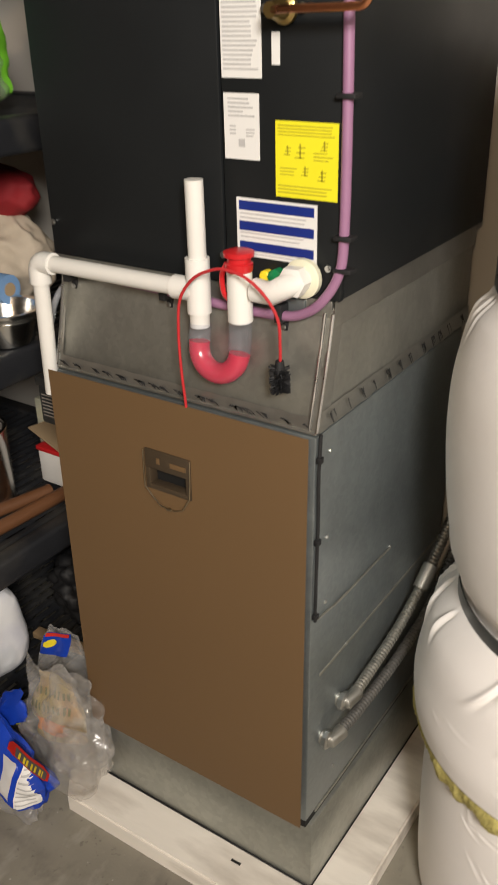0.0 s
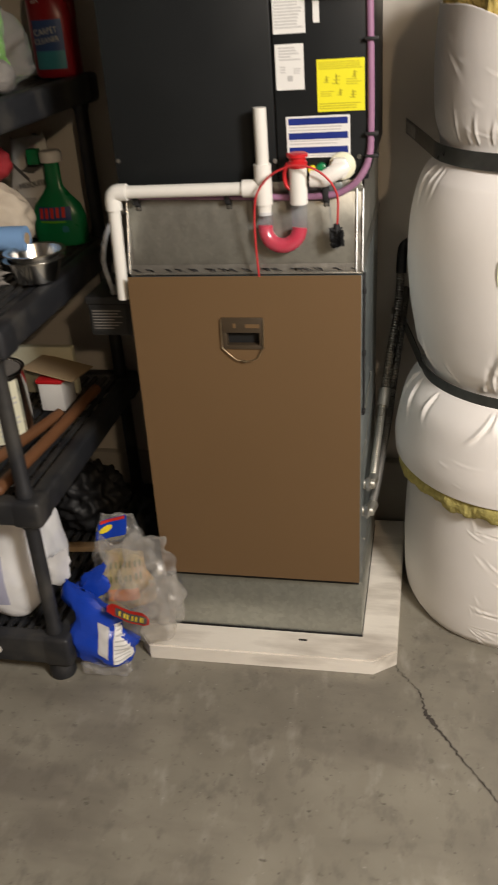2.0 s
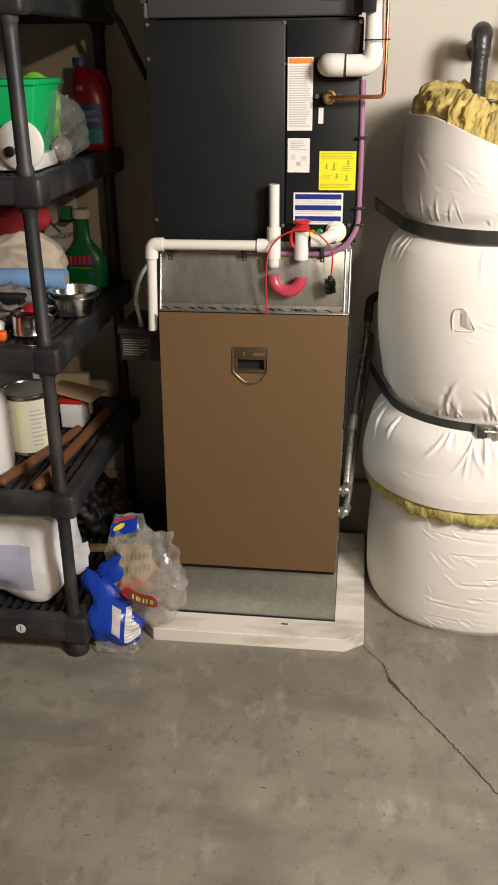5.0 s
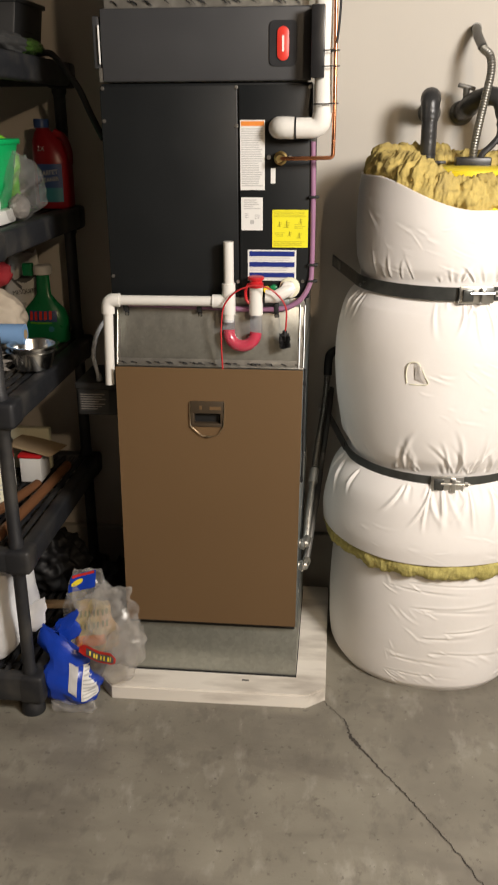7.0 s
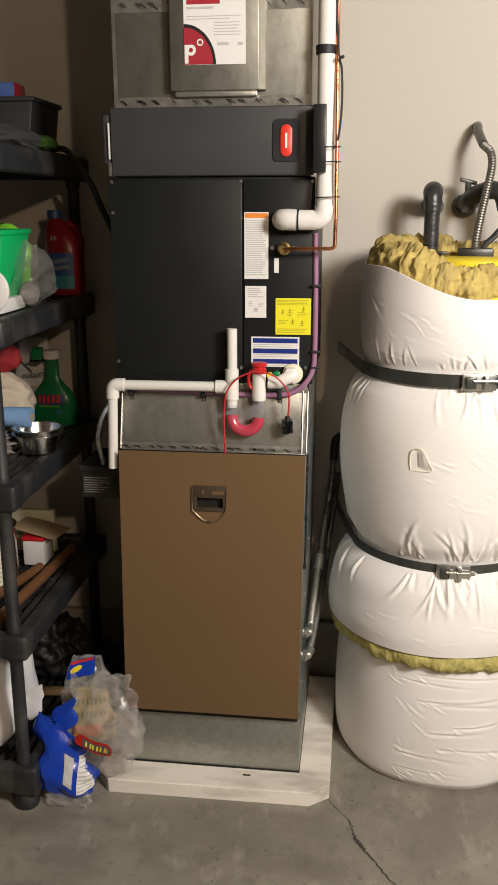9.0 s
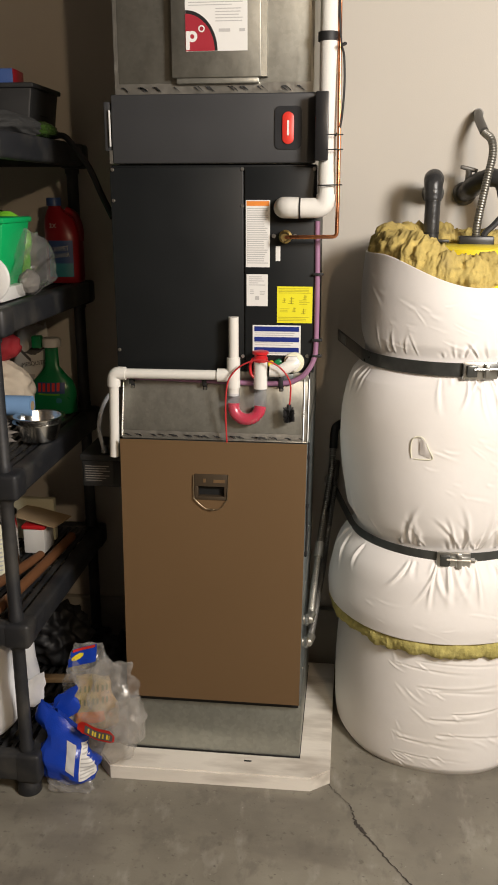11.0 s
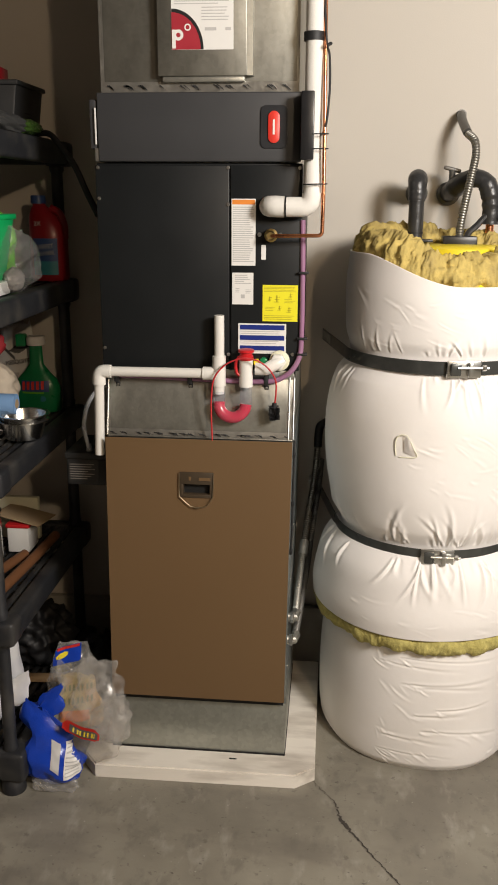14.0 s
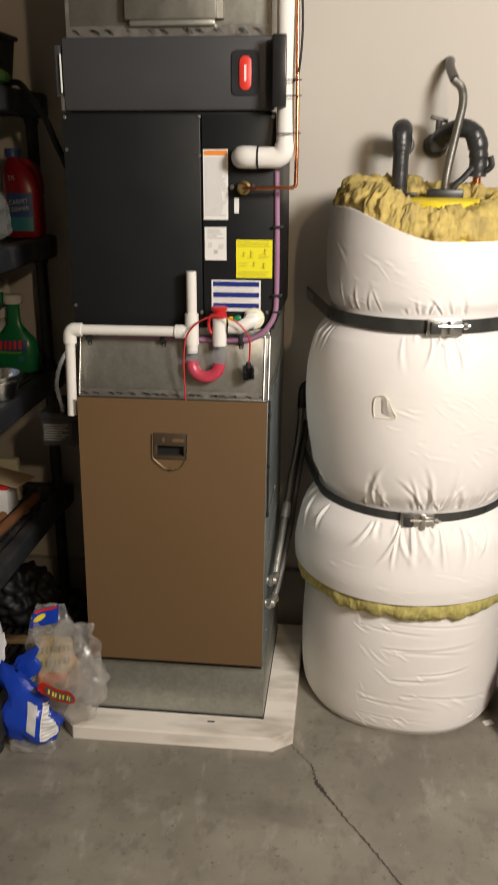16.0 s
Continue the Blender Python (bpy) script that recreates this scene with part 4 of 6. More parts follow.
part("tie", tube([(0.2235, YS, 1.636), (0.2275, YS, 1.636)], 0.0268, 20), "black_rubber", suc, "black cable tie")
part("wrap", tube([(0.286, -0.021, 2.018), (0.286, -0.021, 2.038)], 0.0245, 20), "black_rubber", suc, "band of black tape")
part("wrap", tube([(0.286, -0.0205, 2.150), (0.286, -0.0205, 2.162)], 0.0245, 20), "black_rubber", suc, "band of black tape")
liq = thing("liquid_line", (0.25, -0.05, 1.566), "thin bright copper refrigerant tube bent round the pipe", "copper pipe")
pts = [(0.186, -0.012, 1.5655), (0.192, -0.045, 1.5655), (0.205, -0.052, 1.566), (0.308, -0.052, 1.5675)] + [(0.308 + 0.010 * math.sin(t), -0.052, 1.5775 - 0.010 * math.cos(t)) for t in (0.4, 0.8, 1.2, 1.57)] + [(0.3185, -0.050, 1.66), (0.3175, -0.045, 1.80), (0.3145, -0.035, 1.95), (0.3120, -0.02, 2.10), (0.312, -0.01, TOP - 0.005)]
part("tube", tube(pts, 0.0048, 10), "copper", liq)
part("fitting", shift(lathe([(0.017, 0), (0.017, 0.006), (0.012, 0.010), (0.012, 0.020), (0.009, 0.024), (0.009, 0.036)], 0, 0, 16), pose(0.188, -0.011, 1.5655, 90)), "brass", liq, "dull brass flare fitting")
for x in (0.158, 0.212):
    screw(liq, x, -0.0125, 1.567, 0.004)
cab = thing("control_cable", (0.32, -0.03, 1.75), "thin black cable tied along the copper tube", "cable")
part("wire", tube(spline([(0.296, -0.018, 1.80), (0.318, -0.045, 1.82), (0.3265, -0.045, 1.90), (0.3245, -0.04, 1.98), (0.315, -0.03, 2.03), (0.310, -0.03, 2.2), (0.313, -0.012, TOP - 0.005)], 12), 0.0028, 8), "black_rubber", cab)
for z in (1.806, 1.772, 1.690):
    part("tie", tube([(0.268, -0.045, z), (0.29, -0.069, z), (0.320, -0.058, z + 0.001), (0.327, -0.052, z + 0.001)], 0.0016, 6), "black_rubber", cab)
part("tie", tube([(0.320, -0.058, 2.004), (0.324, -0.056, 2.006), (0.327, -0.05, 2.008)], 0.004, 6), "black_rubber", cab)

# ---- purple tube round the coil cabinet ----
pt = thing("purple_hose", (0.2, -0.02, 1.19), "purple plastic hose clipped along the cabinet edge", "hose")
pts = [(0.268, -0.003, 1.604), (0.2705, -0.004, 1.45), (0.2705, -0.005, 1.30), (0.266, -0.010, 1.252), (0.247, -0.017, 1.217), (0.220, -0.016, 1.196), (0.185, -0.015, 1.186), (0.10, -0.013, 1.184), (-0.05, -0.012, 1.189), (-0.20, -0.012, 1.193), (-0.245, -0.012, 1.194)]
part("tube", tube(spline(pts, 8), 0.0070, 12), "purple", pt)
for z in (1.472, 1.302, 1.26):
    part("clip", box(0.260, 0.286, -0.016, 0.004, z - 0.003, z + 0.003, 0.001), "black_rubber", pt)
for x in (-0.226, -0.026, 0.180):
    bm = box(x - 0.006, x + 0.006, -0.024, -0.002, 1.176, 1.203, 0.002)
    box(x - 0.006, x + 0.006, -0.006, 0.003, 1.160, 1.180, 0.002, bm)
    c = part("clip", bm, "black_rubber", pt)
    screw(c, x, -0.008, 1.166, 0.003)

# ---- condensate drain ----
dr = thing("condensate_drain", (0, -0.045, 1.2), "white plastic condensate drain with a clear trap", "drain pipe")
YD = -0.037
R = 0.0133
part("vent_pipe", tube([(0.0565, YD, 1.215), (0.0565, YD, 1.363)], R, 18), "pvc", dr)
bm = tube([(0.0555, YD, 1.176), (0.0558, YD, 1.256)], R * 1.34, 18)
tube([(0.052, YD, 1.209), (0.013, YD, 1.2085)], R * 1.34, 18, bm)
part("tee", bm, "pvc_glue", dr, "white tee fitting")
part("down_pipe", tube([(0.0550, YD, 1.155), (0.0555, YD, 1.18)], R * 1.1, 18), "pvc", dr)
part("cross_pipe", tube([(0.02, YD, 1.2085), (-0.243, YD, 1.208)], R, 18), "pvc", dr)
bm = tube([(-0.236, YD, 1.208), (-0.255, YD, 1.208)] + [(-0.255 - 0.014 * math.sin(t), YD, 1.194 + 0.014 * math.cos(t)) for t in (0.4, 0.8, 1.2, 1.57)] + [(-0.270, YD, 1.172)], R * 1.34, 18)
part("elbow", bm, "pvc_glue", dr, "white elbow fitting")
part("drop_pipe", tube([(-0.2695, YD, 1.19), (-0.2765, YD, 0.975)], R, 18), "pvc", dr)
# branch to the coil pan
bm = tube([(0.214, -0.008, 1.2425), (0.214, -0.035, 1.2425), (0.206, YD, 1.238), (0.180, YD, 1.223), (0.152, YD, 1.224)], R * 1.25, 18)
part("pan_branch", bm, "pvc_glue", dr, "white branch with a union nut")
part("spare_plug", shift(lathe([(0.012, 0), (0.012, 0.014), (0.009, 0.016)], 0, 0, 8), pose(0.172, -0.003, 1.238, 90)), "green_dark", dr, "green plastic plug in the spare port")
part("plug_ring", shift(lathe([(0.009, 0), (0.009, 0.010), (0.007, 0.012)], 0, 0, 14), pose(0.153, -0.003, 1.236, 90)), "yellow_tank", dr, "small yellow plug")
part("nut", shift(lathe([(0.0215, -0.009), (0.0215, 0.009), (0.018, 0.011)], 0, 0, 6), pose(0.211, -0.030, 1.2425, 90, 0, 0)), "pvc_glue", dr)
part("clean_out", tube([(0.1275, YD, 1.176), (0.1275, YD, 1.250)], R * 1.36, 18), "pvc_glue", dr, "white clean-out fitting")
part("collar", tube([(0.1275, YD, 1.174), (0.1275, YD, 1.200)], R * 1.18, 18), "pvc", dr)
part("cap", lathe([(0.0185, 1.247), (0.0195, 1.250), (0.0195, 1.258), (0.0165, 1.260), (0.0165, 1.266), (0.0215, 1.268), (0.0215, 1.274), (0.016, 1.276)], 0.1275, YD, 20), "red_plastic", dr, "red screw cap")
part("cap_ring", tube(spline([(0.109, YD - 0.003, 1.256), (0.101, YD - 0.004, 1.238), (0.103, YD - 0.004, 1.215), (0.112, YD - 0.004, 1.205)], 6), 0.004, 8), "red_plastic", dr)
# trap: clear U with red fluid inside
bend = [(0.0560, YD, 1.160), (0.0560, YD - 0.004, 1.134)] + [(0.0918 - 0.0358 * math.cos(t), YD - 0.005 - 0.007 * math.sin(t), 1.128 - 0.0350 * math.sin(t)) for t in (math.pi * k / 14 for k in range(15))] + [(0.1276, YD - 0.004, 1.134), (0.1276, YD, 1.182)]
part("trap", tube(bend, 0.0165, 20, cap=False), "clear_tube", dr, "clear plastic U trap")
part("fluid", tube(bend[1:-2], 0.0157, 18), "red_fluid", dr, "red fluid standing in the trap")
br = thing("trap_brush", (0.05, -0.07, 1.03), "red cord with a black bristle brush hung on the trap cap", "brush")
part("cord", tube(spline([(0.040, -0.062, 1.031), (0.038, -0.066, 1.10), (0.0395, -0.068, 1.16), (0.048, -0.070, 1.205), (0.075, -0.072, 1.238), (0.110, -0.074, 1.255), (0.134, -0.0745, 1.258), (0.165, -0.073, 1.250), (0.192, -0.070, 1.228), (0.208, -0.066, 1.198), (0.2085, -0.062, 1.160), (0.206, -0.058, 1.135)], 8), 0.0022, 8), "red_cord", br)
bm = lathe([(0.006, 1.100), (0.008, 1.12), (0.006, 1.138)], 0.205, -0.058, 10)
rng = random.Random(8)
for k in range(240):
    a, z, el = rng.random() * 6.283, 1.092 + rng.random() * 0.036, (rng.random() - 0.55) * 0.5
    r = 0.013 + 0.003 * rng.random()
    p = Vector((0.205, -0.058, z))
    tube([p, p + Vector((math.cos(a) * r, math.sin(a) * r * 0.9, math.sin(el) * r))], 0.0012, 4, bm, False)
part("bristles", bm, "black_rubber", br, "stiff black bristles")

# ---- condensate pump and its tube ----
pu = thing("condensate_pump", (-0.345, 0.13, 0.82), "black plastic condensate pump box fixed to the cabinet side", "pump")
part("tank", box(-0.394, -0.262, 0.03, 0.22, 0.860, 0.938, 0.005), "bin", pu)
part("lid", box(-0.398, -0.262, 0.027, 0.223, 0.938, 0.957, 0.004), "bin", pu)
part("label", sheet(-0.388, -0.300, 0.0292, 0.872, 0.930, 0.0008), "bin", pu)
part("print", bars(-0.384, -0.306, 0.0282, 0.876, 0.926, 7, 0.35, 51, 0.4), "rag", pu, smooth=False)
part("hose", tube(spline([(-0.331, 0.05, 0.955), (-0.333, 0.04, 0.985), (-0.338, 0.03, 1.04), (-0.324, 0.03, 1.097), (-0.296, 0.03, 1.139), (-0.262, 0.03, 1.158)], 10), 0.0060, 10), "vinyl_hose", pu, "curved clear vinyl tube")
part("barb", lathe([(0.009, 0.957), (0.009, 0.965), (0.006, 0.978)], -0.331, 0.05, 10), "zinc", pu)

# ---- flexible conduits ----
fa = thing("flexible_conduit", (0.27, 0.03, 0.42), "bright flexible metal conduit from the cabinet side to the wall", "conduit", "flexible conduits")
part("sleeve", corrugated([(0.268, 0.075, 0.458), (0.269, 0.15, 0.468), (0.272, 0.25, 0.492), (0.278, 0.33, 0.536), (0.281, 0.36, 0.560)], 0.0105), "flex", fa)
part("riser", corrugated([(0.281, 0.36, 0.560), (0.290, 0.43, 0.636), (0.303, 0.48, 0.715), (0.312, 0.515, 0.790), (0.316, 0.535, 0.862)], 0.0112), "flex_mid", fa, "dull bronze-grey upper run")
part("connector", tube([(0.248, 0.062, 0.456), (0.266, 0.062, 0.456), (0.270, 0.092, 0.459)], 0.0135, 12), "flex", fa, "zinc connector")
part("locknut", shift(lathe([(0.017, -0.004), (0.0185, 0.0), (0.0185, 0.005), (0.015, 0.008)], 0, 0, 8), pose(0.2575, 0.062, 0.456, 0, 90, 0)), "zinc", fa)
part("coupling", tube([(0.2785, 0.335, 0.540), (0.2825, 0.372, 0.574)], 0.0155, 12), "flex", fa)
part("hood", tube(spline([(0.316, 0.533, 0.850), (0.317, 0.545, 0.890), (0.321, 0.555, 0.915), (0.332, 0.565, 0.923), (0.345, WALL + 0.002, 0.922)], 6), 0.0140, 12), "black_rubber", fa, "black wall elbow")
fb = thing("flexible_conduit", (0.27, -0.005, 0.42), "grey flexible metal conduit bending up the wall", "conduit", "flexible conduits")
part("sleeve", corrugated([(0.268, 0.018, 0.415), (0.274, 0.10, 0.417), (0.282, 0.24, 0.436), (0.294, 0.36, 0.492), (0.304, 0.43, 0.575), (0.316, 0.49, 0.665), (0.325, 0.54, 0.740), (0.329, WALL + 0.002, 0.785)], 0.0105), "flex_dark", fb)
part("connector", tube([(0.248, 0.005, 0.413), (0.266, 0.005, 0.413), (0.272, 0.035, 0.415)], 0.0135, 12), "flex", fb, "zinc connector")
part("locknut", shift(lathe([(0.017, -0.004), (0.0185, 0.0), (0.0185, 0.005), (0.015, 0.008)], 0, 0, 8), pose(0.2575, 0.005, 0.413, 0, 90, 0)), "zinc", fb)
part("wall_clip", box(0.288, 0.312, 0.54, WALL, 0.715, 0.730, 0.003), "zinc", fb)

# ---- water heater in its insulation blanket ----
HX, HY = 0.663, 0.300


def prof(table):
    zs_, rs_ = [z for z, r in table], [r for z, r in table]

    n = len(zs_)
    tan = [(rs_[min(i + 1, n - 1)] - rs_[max(i - 1, 0)]) / (zs_[min(i + 1, n - 1)] - zs_[max(i - 1, 0)]) for i in range(n)]

    def f(z):
        for i in range(n - 1):
            if z <= zs_[i + 1] or i == n - 2:
                h = zs_[i + 1] - zs_[i]
                t = min(1.0, max(0.0, (z - zs_[i]) / h))
                a, b = rs_[i], rs_[i + 1]
                return ((2 * t ** 3 - 3 * t * t + 1) * a + (t ** 3 - 2 * t * t + t) * h * tan[i]
                        + (3 * t * t - 2 * t ** 3) * b + (t ** 3 - t * t) * h * tan[i + 1])
    return f


def crease(S, Z, s0, z0, length, turn, width, depth, bow=0.0, start=8.0):
    """One fold of the vinyl: a ridge with a valley beside it that starts sharp and runs out."""
    c, q = math.cos(turn), math.sin(turn)
    u = ((S - s0) * c + (Z - z0) * q) / length
    v = (Z - z0) * c - (S - s0) * q - bow * length * u * u
    env = np.clip(np.minimum(u * start, (1 - u) * 1.5), 0, 1)
    env = env * env * (3 - 2 * env)
    w = width * (0.7 + 0.9 * np.clip(u, 0, 1))
    return depth * env * (np.exp(-(v / w) ** 2) - 0.6 * np.exp(-((v - 1.8 * w) / (1.2 * w)) ** 2))


def blanket(table, z0, z1, nz, seed, folds, rise=None, nt=560, slack=0.005):
    """A wrapped vinyl blanket: a round wall with slow bulges, a given set of folds and turned-in rims. Its front has the finer mesh."""
    f = prof(table)
    rng = random.Random(seed)
    phi = np.linspace(-math.pi, math.pi, nt, endpoint=False)
    th = phi - 0.55 * np.sin(phi)
    zs = np.linspace(z0, z1, nz + 1)
    TH, Z = np.meshgrid(th, zs)
    S = TH * 0.30
    R = np.array([f(z) for z in zs])[:, None] + 0 * TH
    for k in range(9):
        n, fz, ph = rng.randint(1, 6), rng.uniform(-14, 14), rng.uniform(0, 6.28)
        R += slack / 4 * np.sin(n * TH + fz * Z + ph)
    for fold in folds:
        R += crease(S, Z, *fold)
    co, si = np.sin(TH), -np.cos(TH)
    ZZ = Z.copy()
    if rise:
        ZZ += np.array([rise(t) for t in th])[None, :] * np.clip((Z - z1 + 0.2) / 0.2, 0, 1)
    bm = bmesh.new()
    rows = [[bm.verts.new((HX + c * r, min(HY + d * r, WALL - 0.008), z)) for c, d, r, z in zip(*line)] for line in zip(co, si, R, ZZ)]
    for end, inward in ((0, 1), (-1, -1)):
        row = rows[end]
        for depth, dz in ((0.003, 0.0005), (0.012, 0.004), (0.045, 0.016)):
            new_row = [bm.verts.new((v.co.x - c * depth, v.co.y - d * depth, v.co.z + inward * dz)) for v, c, d in zip(rows[end], co[0], si[0])]
            for i in range(nt):
                bm.faces.new((row[i], row[(i + 1) % nt], new_row[(i + 1) % nt], new_row[i]))
            row = new_row
    for a, b in zip(rows, rows[1:]):
        for i in range(nt):
            bm.faces.new((a[i], a[(i + 1) % nt], b[(i + 1) % nt], b[i]))
    return bm


def gathers(seed, z, way, count, centre, long=0.10, deep=0.006):
    """Folds that fan out from a strap, closest round its buckle."""
    rng = random.Random(seed)
    out = []
    for k in range(count):
        s0 = rng.gauss(centre, 0.07) if k % 2 else rng.uniform(-0.46, 0.46)
        fan = (s0 - centre) * 1.3 * (0.4 if k % 2 else 0.25)
        out.append((s0, z + way * 0.012, long * rng.uniform(0.25, 1.0) ** 1.3, way * (math.pi / 2) - way * (fan + rng.uniform(-0.45, 0.45)), rng.uniform(0.0028, 0.0066), deep * rng.uniform(0.3, 1.0), rng.uniform(-0.5, 0.5)))
    return out


def level_creases(seed, count, low, high):
    """Long shallow level creases with short puckers at their ends."""
    rng = random.Random(seed)
    out = []
    for k in range(count):
        z, s0 = low + (high - low) * (k + rng.random()) / count, rng.uniform(-0.17, 0.02)
        out.append((s0, z, rng.uniform(0.16, 0.42), rng.uniform(-0.08, 0.06), rng.uniform(0.0025, 0.0045), -rng.uniform(0.0012, 0.0034), rng.uniform(-0.15, 0.15), 12.0))
        for j in range(2):
            out.append((s0 + rng.uniform(-0.02, 0.03), z + rng.uniform(-0.012, 0.012), rng.uniform(0.03, 0.07), rng.uniform(-0.9, -0.3), rng.uniform(0.002, 0.004), rng.uniform(0.0008, 0.0022), 0.3, 4.0))
    return out


def fine_creases(seed, count, s_range, z_range, turn, depth=0.0012):
    rng = random.Random(seed)
    return [(rng.uniform(*s_range), rng.uniform(*z_range), rng.uniform(0.03, 0.11), turn + rng.uniform(-0.35, 0.35), rng.uniform(0.002, 0.0045), depth * rng.uniform(0.4, 1.0), rng.uniform(-0.4, 0.4), 3.0) for k in range(count)]


def rim(t):
    """Height of the blanket's upper edge: low over the front, high towards the cabinet and the wall; t is 0 at the front."""
    u = min(1.0, max(0.0, (-t + 0.10) / 1.15))
    back = min(1.0, max(0.0, (t - 1.3) / 1.0))
    return 1.436 + 0.078 * u * u * (3 - 2 * u) + 0.06 * back


wh = thing("water_heater", (HX, HY, 0), "tall water heater wrapped in a white vinyl insulation blanket", "water heater")
part("tank", lathe([(0.20, 0.0), (0.24, 0.02), (0.24, 1.42), (0.22, 1.445), (0.16, 1.46)], HX, HY, 48), "yellow_tank", wh, "yellow enamel tank")
part("lower_blanket", blanket([(0.0, 0.298), (0.025, 0.312), (0.13, 0.317), (0.30, 0.315), (0.50, 0.302)], 0.0, 0.50, 180, 3, level_creases(31, 9, 0.06, 0.40) + fine_creases(32, 16, (-0.15, 0.3), (0.03, 0.14), -0.5, 0.002) + fine_creases(33, 8, (-0.16, -0.08), (0.1, 0.4), -0.8, 0.0015)), "vinyl", wh, "white vinyl with level creases", angle=180)
part("skirt", blanket([(0.452, 0.343), (0.50, 0.347), (0.56, 0.340), (0.625, 0.326), (0.665, 0.300), (0.70, 0.264)], 0.452, 0.70, 100, 9, gathers(41, 0.69, -1, 34, 0.02, 0.15, 0.0075) + fine_creases(42, 16, (-0.35, 0.35), (0.47, 0.56), -0.2, 0.001)), "vinyl", wh, "flared white vinyl skirt", angle=180)
part("upper_blanket", blanket([(0.68, 0.266), (0.715, 0.272), (0.76, 0.296), (0.84, 0.312), (0.92, 0.319), (1.00, 0.321), (1.09, 0.316), (1.165, 0.297), (1.205, 0.266), (1.245, 0.262), (1.285, 0.274), (1.38, 0.276), (1.46, 0.266)], 0.68, 1.46, 280, 5,
     gathers(51, 0.70, 1, 26, 0.02, 0.15, 0.0065) + gathers(52, 1.212, -1, 24, 0.05, 0.12, 0.006) + gathers(53, 1.240, 1, 13, 0.05, 0.08, 0.0045)
     + fine_creases(54, 26, (-0.10, 0.20), (0.88, 1.06), -0.45, 0.0014) + fine_creases(55, 22, (-0.40, 0.10), (1.27, 1.42), -0.25, 0.0012), rise=lambda t: rim(t) - 1.46), "vinyl", wh, "white vinyl pinched by two straps", angle=180)
# a torn flap in the vinyl
bm = bmesh.new()
own = []
for i in range(9):
    for k in range(6):
        u, w = i / 8, k / 5
        x = 0.553 + 0.017 * u + 0.012 * (1 - w) * u
        y = HY - math.sqrt(0.3275 ** 2 - (x - HX) ** 2) - 0.0005 - 0.004 * w * math.sin(math.pi * u) ** 2
        own.append(bm.verts.new((x, y, 1.000 + 0.044 * w - 0.010 * u)))
for i in range(8):
    for k in range(5):
        bm.faces.new((own[i * 6 + k], own[i * 6 + k + 1], own[i * 6 + k + 7], own[i * 6 + k + 6]))
bmesh.ops.solidify(bm, geom=bm.faces[:], thickness=0.001)
part("torn_flap", bm, "vinyl", wh, "small torn and curled flap of vinyl")
edge = [(0.533, 0.986), (0.530, 1.010), (0.533, 1.036), (0.544, 1.046), (0.558, 1.046), (0.566, 1.036), (0.580, 1.008), (0.588, 0.992), (0.576, 0.986), (0.541, 0.984)]
part("tear_edge", tube(spline([(x, HY - math.sqrt(0.3275 ** 2 - (x - HX) ** 2), z) for x, z in edge], 5), 0.0014, 6), "cream", wh, "frayed yellowed edge of the tear")


def from_front(a):
    """The angle a, counted from the front of the heater."""
    return (a + math.pi / 2 + math.pi) % (2 * math.pi) - math.pi


def fringe(z, r0, r1, thick, seed, a0, a1, n=260, m=18, lump=0.02, rise=None):
    """A ragged roll of fibreglass along an arc."""
    bm = bmesh.new()
    rows = []
    for i in range(n + 1):
        a = a0 + (a1 - a0) * i / n
        row = []
        for k in range(m):
            b = 2 * math.pi * k / m
            rc = (r0 + r1) / 2 + (r1 - r0) / 2 * math.cos(b)
            zc = z + (rise(a) if rise else 0) + thick / 2 * math.sin(b)
            p = Vector((math.cos(a) * rc * 14, math.sin(a) * rc * 14, zc * 14 + seed))
            d = lump * (0.6 * noise.noise(p * 0.7) + 0.45 * noise.noise(p * 1.9) + 0.24 * noise.noise(p * 4.5) + 0.15 * noise.noise(p * 10) + 0.05 * noise.noise(p * 22))
            rr, z2 = rc + d * math.cos(b), zc + d * 1.3 * math.sin(b)
            if thick > 0.06 and rr > 0.235:
                z2 = max(z2, rim(from_front(a)) - 0.006)
            row.append(bm.verts.new((HX + math.cos(a) * rr, min(HY + math.sin(a) * rr, WALL - 0.01), z2)))
        rows.append(row)
    for a, b in zip(rows, rows[1:]):
        for k in range(m):
            bm.faces.new((a[k], a[(k + 1) % m], b[(k + 1) % m], b[k]))
    bm.faces.new(rows[0])
    bm.faces.new(rows[-1][::-1])
    return bm


full = 2 * math.pi
part("insulation_top", fringe(1.473, 0.13, 0.258, 0.108, 4, 0, full * 0.999, 620, 40, 0.034, lambda a: 0.75 * (rim(from_front(a)) - 1.45)), "fibre", wh, "ragged yellow fibreglass spilling over the rim", angle=180)
part("insulation_fringe", fringe(0.430, 0.300, 0.340, 0.058, 7, math.pi * 0.93, math.pi * 1.80, 520, 20, 0.014), "fibre_olive", wh, "yellow fibreglass fringe under the skirt", angle=180)
part("insulation_drip", lumpy((0.93, 0.15, 1.35), (0.030, 0.03, 0.075), 3, 0.35, 2.5, 4), "fibre", wh, angle=180)
